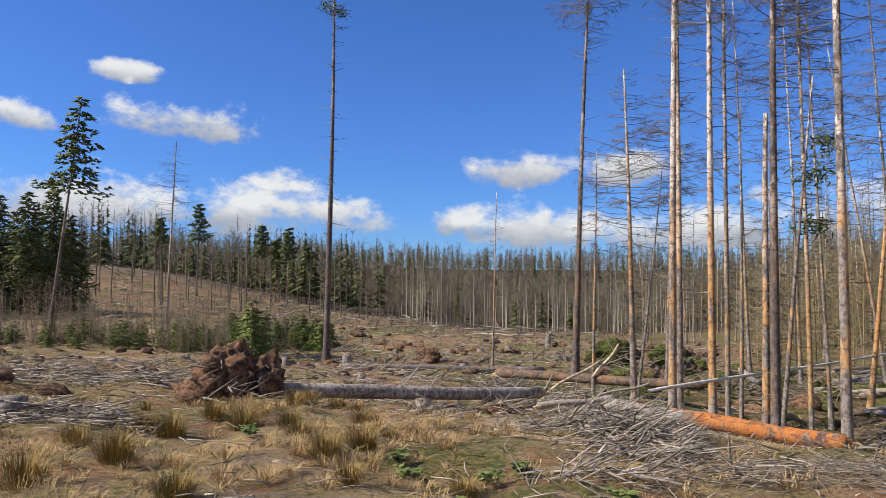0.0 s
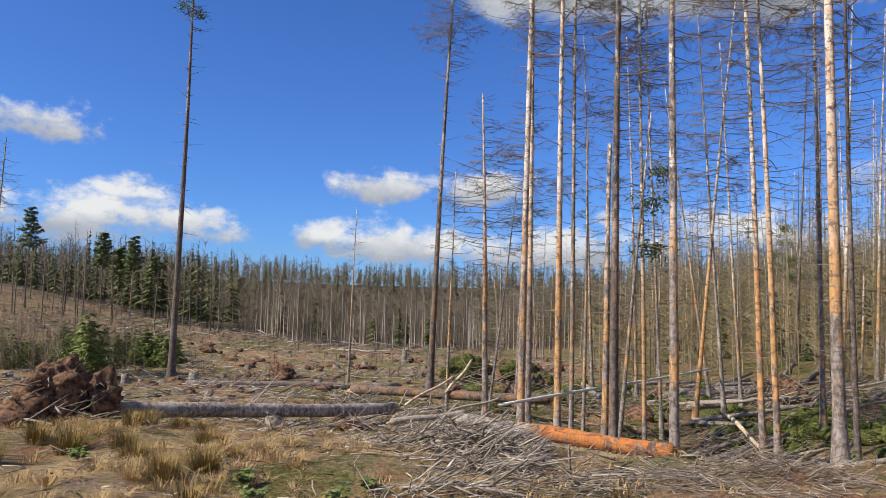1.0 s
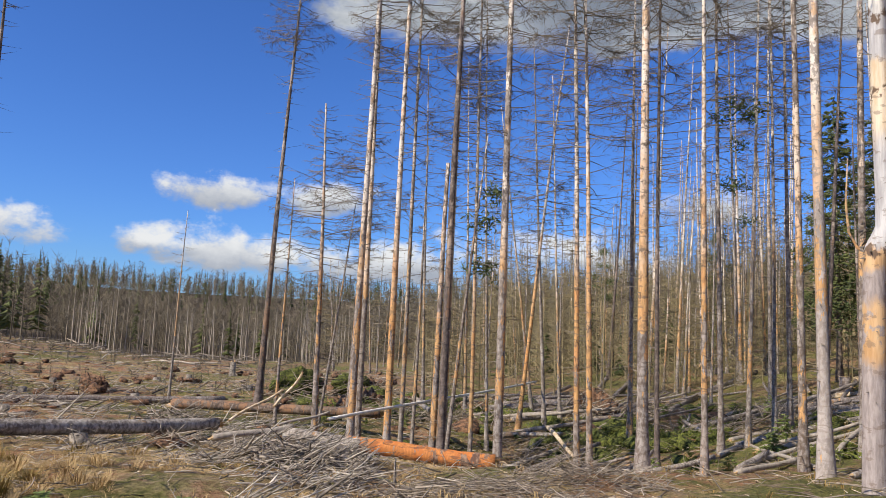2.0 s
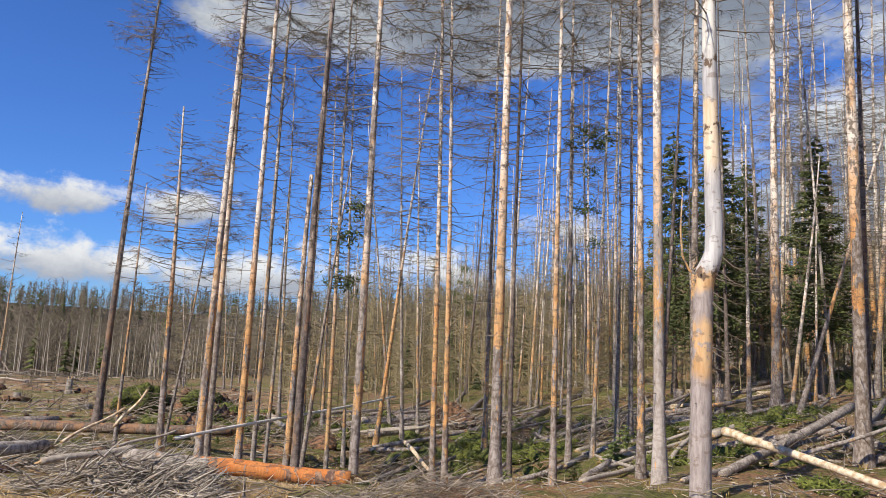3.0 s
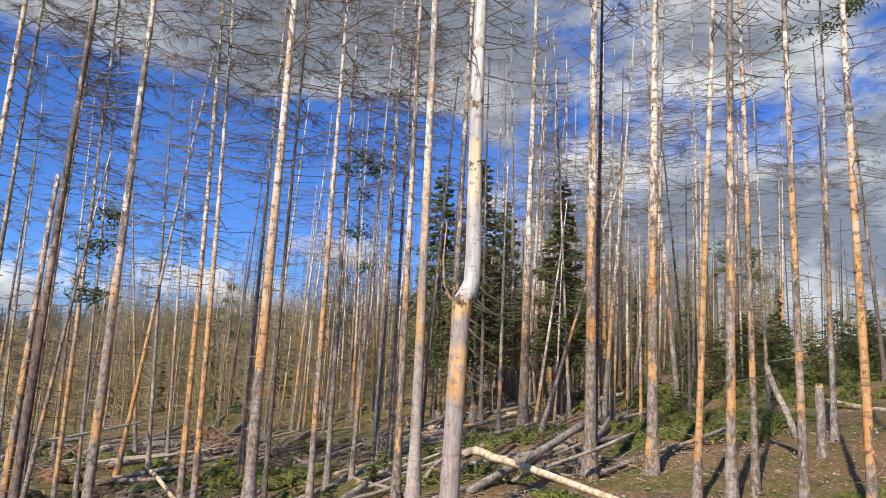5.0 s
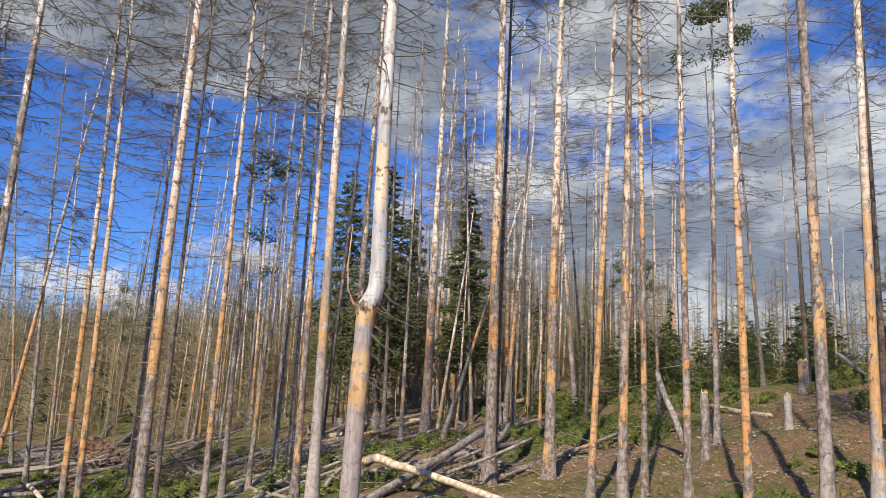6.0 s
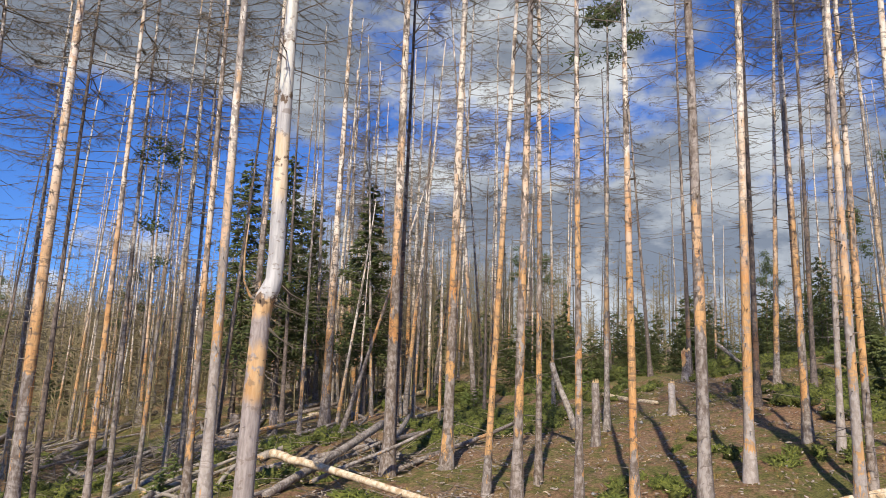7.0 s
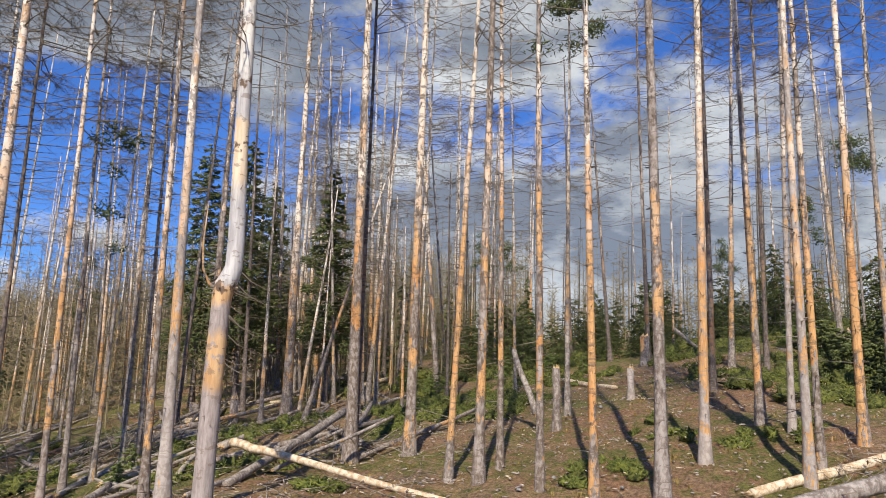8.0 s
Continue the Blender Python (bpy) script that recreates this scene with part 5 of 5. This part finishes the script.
brush_heap(5.6, 8.5, 1.4, 0.7, -25, 0.30, 480, 0.006, "tangled spread of thin grey twigs left from felling", BRASH, length=0.55, steep=0.3)
brush_heap(3.3, 7.5, 1.3, 0.5, -15, 0.08, 230, 0.008, "low spread of thin grey twigs left from felling", BRASH, length=0.5, steep=0.1)
brush_heap(4.1, 7.2, 1.5, 0.6, -20, 0.15, 420, 0.005, "low spread of thin grey twigs left from felling", BRASH, length=0.5, steep=0.1)
brush_heap(2.27, 7.25, 1.2, 0.4, -20, 0.04, 60, 0.009, "low spread of thin grey twigs left from felling", BRASH, length=0.5, steep=0.1)


def in_wedge(a0, a1, d0, d1):
    """A random spot between two bearings and two distances, even over the ground."""
    d = math.sqrt(random.uniform(d0 * d0, d1 * d1))
    return polar(random.uniform(a0, a1), d)


def litter(name, label, n, wedge, lo, hi, thick, mat):
    top = stand(name, 0, 0, 0, label, "litter", kind="stuff")
    g = Geo()
    for i in range(n):
        x, y = in_wedge(*wedge)
        ln, a = random.uniform(lo, hi), random.uniform(0, 6.283)
        z = ground_z(x, y) + random.uniform(0.0, 0.05)
        d = Vector((math.cos(a), math.sin(a), random.gauss(0, 0.16)))
        p, q = Vector((x, y, z)), Vector((x, y, z + 0.02)) + d * ln
        r = thick * random.uniform(0.4, 1.2)
        g.tube([p, p.lerp(q, 0.5) + Vector((random.uniform(-0.08, 0.08) * ln, random.uniform(-0.08, 0.08) * ln, 0.03 * ln)), q], [r, r * 0.85, r * 0.5], 3, True)
    part("sticks", g, mat, top, kind="stuff")


litter("twig_litter", "scattered bleached twigs and sticks on the ground", 6000, (-36, 42, 4.5, 30), 0.06, 0.5, 0.009, DEADWOOD)
litter("stick_litter", "scattered grey sticks and thin stems on the bank", 1500, (24, 74, 10, 36), 0.15, 1.3, 0.012, BRASH)
litter("felling_waste", "grey felling waste strewn over the clearing", 2600, (-36, 24, 15, 62), 0.2, 1.3, 0.026, DEADWOOD)
litter("chip_litter", "pale wood chips and bark flakes on the ground", 2400, (-36, 112, 5, 30), 0.03, 0.14, 0.011, PALE)
litter("bark_flakes", "pale bark flakes and dead leaves on the mossy bank", 4600, (58, 112, 9, 34), 0.03, 0.11, 0.022, FLAKE)


def rush_clump(x, y, s):
    """One dense clump of rushes, green at the foot and brown above."""
    top = stand("rush_clump", x, y, ground_z(x, y), "dense clump of brown and green rushes in the grass", "rushes", "rush clumps")
    for name, mat, n, tall, lean in (("green_blades", SHRUB, 150, 0.20, 0.13), ("brown_blades", RUSH, 300, 0.33, 0.22)):
        g = Geo()
        for k in range(n):
            a, rr = random.uniform(0, 6.283), 0.17 * s * random.random() ** 0.6
            d, c = Vector((math.cos(a), math.sin(a), 0)), Vector((-math.sin(a), math.cos(a), 0)) * 0.0035
            p = d * rr + Vector((0, 0, -0.05))
            h, o = tall * s * random.uniform(0.5, 1.15), lean * s * random.uniform(0.1, 1.3)
            m, q = p + d * o * 0.35 + Vector((0, 0, h * 0.7)), p + d * o + Vector((0, 0, h * random.uniform(0.75, 1.05)))
            n0 = len(g.v)
            g.v += [p + c, p - c, m + c * 0.8, m - c * 0.8, q]
            g.f += [(n0, n0 + 1, n0 + 3, n0 + 2), (n0 + 2, n0 + 3, n0 + 4)]
        part(name, g, mat, top, kind="stuff")


def tussocks(name, label, n, wedge, blades, height, lean, mat, wide=0.006, keep=None):
    """Tufts of long arching blades."""
    top = stand(name, 0, 0, 0, label, "grass", kind="stuff")
    g = Geo()
    for i in range(n):
        x, y = in_wedge(*wedge)
        if keep and noise.noise(Vector((x * 0.35, y * 0.35, 7))) < keep:
            continue
        s = random.uniform(0.55, 1.15)
        for k in range(blades):
            a = random.uniform(0, 6.283)
            rr = random.uniform(0, 0.13) * s
            p = Vector((x + math.cos(a) * rr, y + math.sin(a) * rr, 0))
            p.z = ground_z(p.x, p.y) - 0.03
            h, o = height * s * random.uniform(0.5, 1.15), lean * s * random.uniform(0.2, 1.3)
            d, c = Vector((math.cos(a), math.sin(a), 0)), Vector((-math.sin(a), math.cos(a), 0)) * wide
            m, q = p + d * o * 0.35 + Vector((0, 0, h * 0.68)), p + d * o + Vector((0, 0, h * random.uniform(0.55, 1.0)))
            n0 = len(g.v)
            g.v += [p + c, p - c, m + c * 0.8, m - c * 0.8, q]
            g.f += [(n0, n0 + 1, n0 + 3, n0 + 2), (n0 + 2, n0 + 3, n0 + 4)]
    part("blades", g, mat, top, kind="stuff")


tussocks("dry_grass", "dry straw-coloured grass tussocks in the clearing", 360, (-36, 6, 4.6, 14), 60, 0.20, 0.28, STRAW, 0.003, keep=-0.02)
tussocks("matted_grass", "flattened pale dry grass in the clearing", 1500, (-36, 26, 4.6, 18), 34, 0.07, 0.34, STRAW, 0.003, keep=-0.15)
tussocks("sparse_grass", "thin dry grass between the sticks", 700, (-36, 34, 4.6, 40), 22, 0.16, 0.16, STRAW)
tussocks("rushes", "clumps of green and brown rushes", 16, (-33, 0, 6.5, 14), 130, 0.30, 0.22, RUSH, 0.004)
for x, y, s in ((-4.26, 8.18, 1.0), (-3.39, 7.34, 1.1), (-3.79, 9.78, 1.2), (-4.3, 10.05, 1.0), (-3.04, 10.63, 1.25), (-3.65, 11.14, 0.9), (-1.91, 9.2, 0.9), (-2.6, 13.2, 1.0), (-1.32, 7.7, 0.9), (-1.0, 8.25, 1.0), (-1.4, 11.51, 0.9), (-0.78, 9.39, 0.7), (-2.3, 6.09, 0.9), (-3.61, 6.12, 1.1), (0.13, 6.72, 0.7), (-2.2, 9.9, 0.9)):
    rush_clump(x, y, s)


def mound(g, lf, x, y, wide, high):
    """A cushion of moss and low shrub, its leaves standing off all over it."""
    z = ground_z(x, y)
    lumpy(g, (x, y, z - high * 0.15), wide * random.uniform(0.7, 1.1), wide * random.uniform(0.7, 1.1), high * 0.9, x * 3.1 + y, 5, 9, 0.9)
    for k in range(int(70 + 90 * wide)):
        a, e = random.uniform(0, 6.283), random.uniform(0.0, 1.0)
        rr = wide * (1 - 0.75 * e * e) * random.uniform(0.6, 1.25)
        o = Vector((x + math.cos(a) * rr, y + math.sin(a) * rr, 0))
        o.z = ground_z(o.x, o.y) + high * e * random.uniform(0.5, 1.15)
        d = Vector((math.cos(a) * 0.7 + random.gauss(0, 0.5), math.sin(a) * 0.7 + random.gauss(0, 0.5), random.uniform(-0.1, 1.0)))
        lf.spike(o, o + d * random.uniform(0.05, 0.13), random.uniform(0.012, 0.026))


def greenery(name, label, spots):
    top = stand(name, 0, 0, 0, label, "shrubs", kind="stuff")
    g, lf = Geo(), Geo()
    for x, y, spread, n, size in spots:
        for i in range(n):
            px, py = x + random.gauss(0, spread), y + random.gauss(0, spread)
            mound(g, lf, px, py, size * random.uniform(0.5, 1.2), size * random.uniform(0.35, 0.8))
    part("moss_cushions", g, MOSS, top, kind="stuff")
    part("foliage", lf, SHRUB, top, kind="stuff")


greenery("bank_shrubs", "patches of low green bilberry and moss on the bank", (
    (19.6, 8.2, 0.5, 7, 0.35), (22.2, 7.4, 0.6, 7, 0.4), (24.0, 5.0, 0.7, 7, 0.4), (31.0, 4.5, 0.9, 7, 0.45), (33.1, 8.4, 0.9, 7, 0.45), (21.5, -4.3, 0.7, 9, 0.5), (25.8, -4.0, 0.8, 9, 0.55), (27.2, -5.0, 0.8, 9, 0.6), (18.6, 0.9, 0.4, 3, 0.2), (15.6, 17.6, 0.5, 9, 0.55), (16.0, 20.1, 0.5, 7, 0.45),
    (50.0, 7.7, 1.11, 8, 0.5),
    (27.5, 0.1, 0.60, 6, 0.4),
    (24.5, -1.7, 0.53, 7, 0.4),
    (22.6, -2.5, 0.50, 7, 0.45),
    (26.9, -5.4, 0.60, 9, 0.6),
    (22.6, -4.1, 0.50, 9, 0.55),
    (22.4, -3.4, 0.49, 6, 0.4),
    (25.5, 5.8, 0.57, 7, 0.4),
    (14.6, 1.4, 0.32, 4, 0.25),
    (14.5, 1.0, 0.31, 4, 0.22),
    (17.2, 0.2, 0.37, 3, 0.2),
    (22.4, 6.7, 0.51, 8, 0.45),
    (32.5, 9.1, 0.74, 6, 0.4),
    (16.6, 18.4, 0.55, 8, 0.5),
    (17.4, 17.8, 0.55, 6, 0.4),
    (21.3, 20.7, 0.65, 5, 0.35),
    (15.4, 11.7, 0.42, 5, 0.3),
    (20.2, 12.2, 0.52, 7, 0.4),
    (21.7, 8.6, 0.51, 7, 0.35),
    (27.6, 9.9, 0.64, 7, 0.4),
    (12.1, 6.4, 0.30, 4, 0.25),
    (22.4, 14.5, 0.59, 5, 0.3),
    (15.7, 18.0, 0.52, 8, 0.45),
    (15.6, 19.7, 0.55, 6, 0.4),
    (15.2, 23.2, 0.61, 6, 0.35),
    (17.2, 17.6, 0.54, 4, 0.3),
    (10.6, 27.0, 0.64, 8, 0.45),
    (13.3, 27.4, 0.67, 8, 0.4),
    (18.8, 27.3, 0.73, 5, 0.35),
    (38.9, 7.5, 0.87, 7, 0.45),
    (34.4, 3.9, 0.76, 6, 0.4),
    (30.9, -0.9, 0.68, 6, 0.45),
    (35.1, 0.9, 0.77, 6, 0.4),
    (13.6, 2.0, 0.30, 3, 0.2),
    (16.7, -0.8, 0.36, 3, 0.2),
    (17.2, -2.1, 0.38, 4, 0.25),
))
greenery("hill_shrubs", "low dark green shrubs along the top of the bank", [(*in_wedge(64, 78, 27, 46), 1.1, 5, 0.6) for i in range(18)] + [(*in_wedge(78, 112, 37, 52), 1.1, 5, 0.7) for i in range(34)] + [(*in_wedge(97, 112, 22, 36), 0.9, 5, 0.5) for i in range(12)])
greenery("gully_shrubs", "dark green low growth between the fallen stems", [(*in_wedge(14, 62, 17, 34), 0.9, 4, 0.38) for i in range(24)])
tussocks("bank_grass", "thin yellow-green grass on the bank", 900, (40, 112, 9, 40), 14, 0.14, 0.14, RUSH)


def clods(name, label, n, wedge, lo, hi, mat):
    """Clods, mossy humps and stones, half sunk."""
    top = stand(name, 0, 0, 0, label, "clods", kind="stuff")
    g = Geo()
    for i in range(n):
        x, y = in_wedge(*wedge)
        s = random.uniform(lo, hi)
        lumpy(g, (x, y, ground_z(x, y)), s * random.uniform(0.8, 1.6), s * random.uniform(0.8, 1.4), s * random.uniform(0.4, 0.9), i * 0.7, 5, 8, 0.7)
    part("lumps", g, mat, top, kind="stuff")


litter("slope_logs", "grey logs and brash on the far cleared slope", 700, (-32, 12, 60, 160), 0.8, 4.5, 0.09, DEADWOOD)
clods("earth_clods", "dark clods of torn earth in the clearing", 320, (-36, 26, 15, 60), 0.06, 0.32, EARTH)
clods("mossy_humps", "dark mossy humps between the fallen stems", 40, (12, 44, 20, 36), 0.2, 0.5, MOSS)
clods("earth_humps", "torn dark earth humps between the fallen stems", 26, (12, 46, 19, 36), 0.15, 0.42, EARTH)
for i in range(4):
    x, y = in_wedge(11, 42, 24, 36)
    root_plate(x, y, random.uniform(1.0, 2.0), random.uniform(0.5, 1.0), random.uniform(0.4, 0.7), random.uniform(-60, 60), "dark mossy upturned root plate by the gully", MOSS if i % 3 else EARTH)
clods("stones", "small grey stones on the bank", 70, (60, 112, 10, 30), 0.02, 0.055, STONE)


def bramble(x, y, size):
    """A small leafy ground plant."""
    top = stand("bramble", x, y, ground_z(x, y), "small green leafy bramble growing through the litter", "plant", "ground plants")
    g, lf = Geo(), Geo()
    for i in range(9):
        a, ln = random.uniform(0, 6.283), size * random.uniform(0.5, 1.0)
        q = Vector((math.cos(a) * ln * 0.7, math.sin(a) * ln * 0.7, ln * random.uniform(0.4, 0.8)))
        g.spike(Vector((0, 0, -0.02)), q, 0.004)
        for k in range(12):
            o, w = q * random.uniform(0.35, 1.0), random.uniform(0, 6.283)
            d = Vector((math.cos(w), math.sin(w), random.uniform(-0.3, 0.4))) * 0.07
            c = d.cross(Vector((0, 0, 1))) * 0.45
            n0 = len(lf.v)
            lf.v += [o, o + d * 0.5 + c, o + d, o + d * 0.5 - c, o + d * 0.5 + Vector((0, 0, 0.012))]
            lf.f += [(n0, n0 + 1, n0 + 4), (n0 + 1, n0 + 2, n0 + 4), (n0 + 2, n0 + 3, n0 + 4), (n0 + 3, n0, n0 + 4)]
    part("stem", g, TWIG, top, kind="stuff")
    part("foliage", lf, YOUNG, top, "small toothed green leaves", kind="stuff")


for x, y, s in ((-0.4, 7.4, 0.24), (0.4, 7.1, 0.26), (0.75, 7.5, 0.22), (-0.55, 7.9, 0.18), (1.5, 6.3, 0.18), (-2.6, 9.4, 0.2), (0.1, 6.2, 0.16)):
    bramble(x, y, s)


def slash():
    """Fallen thin stems strewn over the gully and the foot of the bank, most lying uphill."""
    for i in range(84):
        x, y = in_wedge(22, 66, 16, 38)
        a, ln = radians(random.gauss(78, 26)), random.uniform(2.0, 6.5)
        u, v = x + math.sin(a) * ln, y + math.cos(a) * ln
        mat = random.choice((GREYED, GREYED, DEADWOOD, MIXED, LOGBARK))
        r = random.uniform(0.05, 0.11)
        log((x, y, ground_z(x, y) + r * 0.8), (u, v, ground_z(u, v) + r + random.uniform(0.0, 0.3)), r, r * 0.7, mat, "grey-brown fallen stem lying across the slash", n=8, stubs=6)


slash()
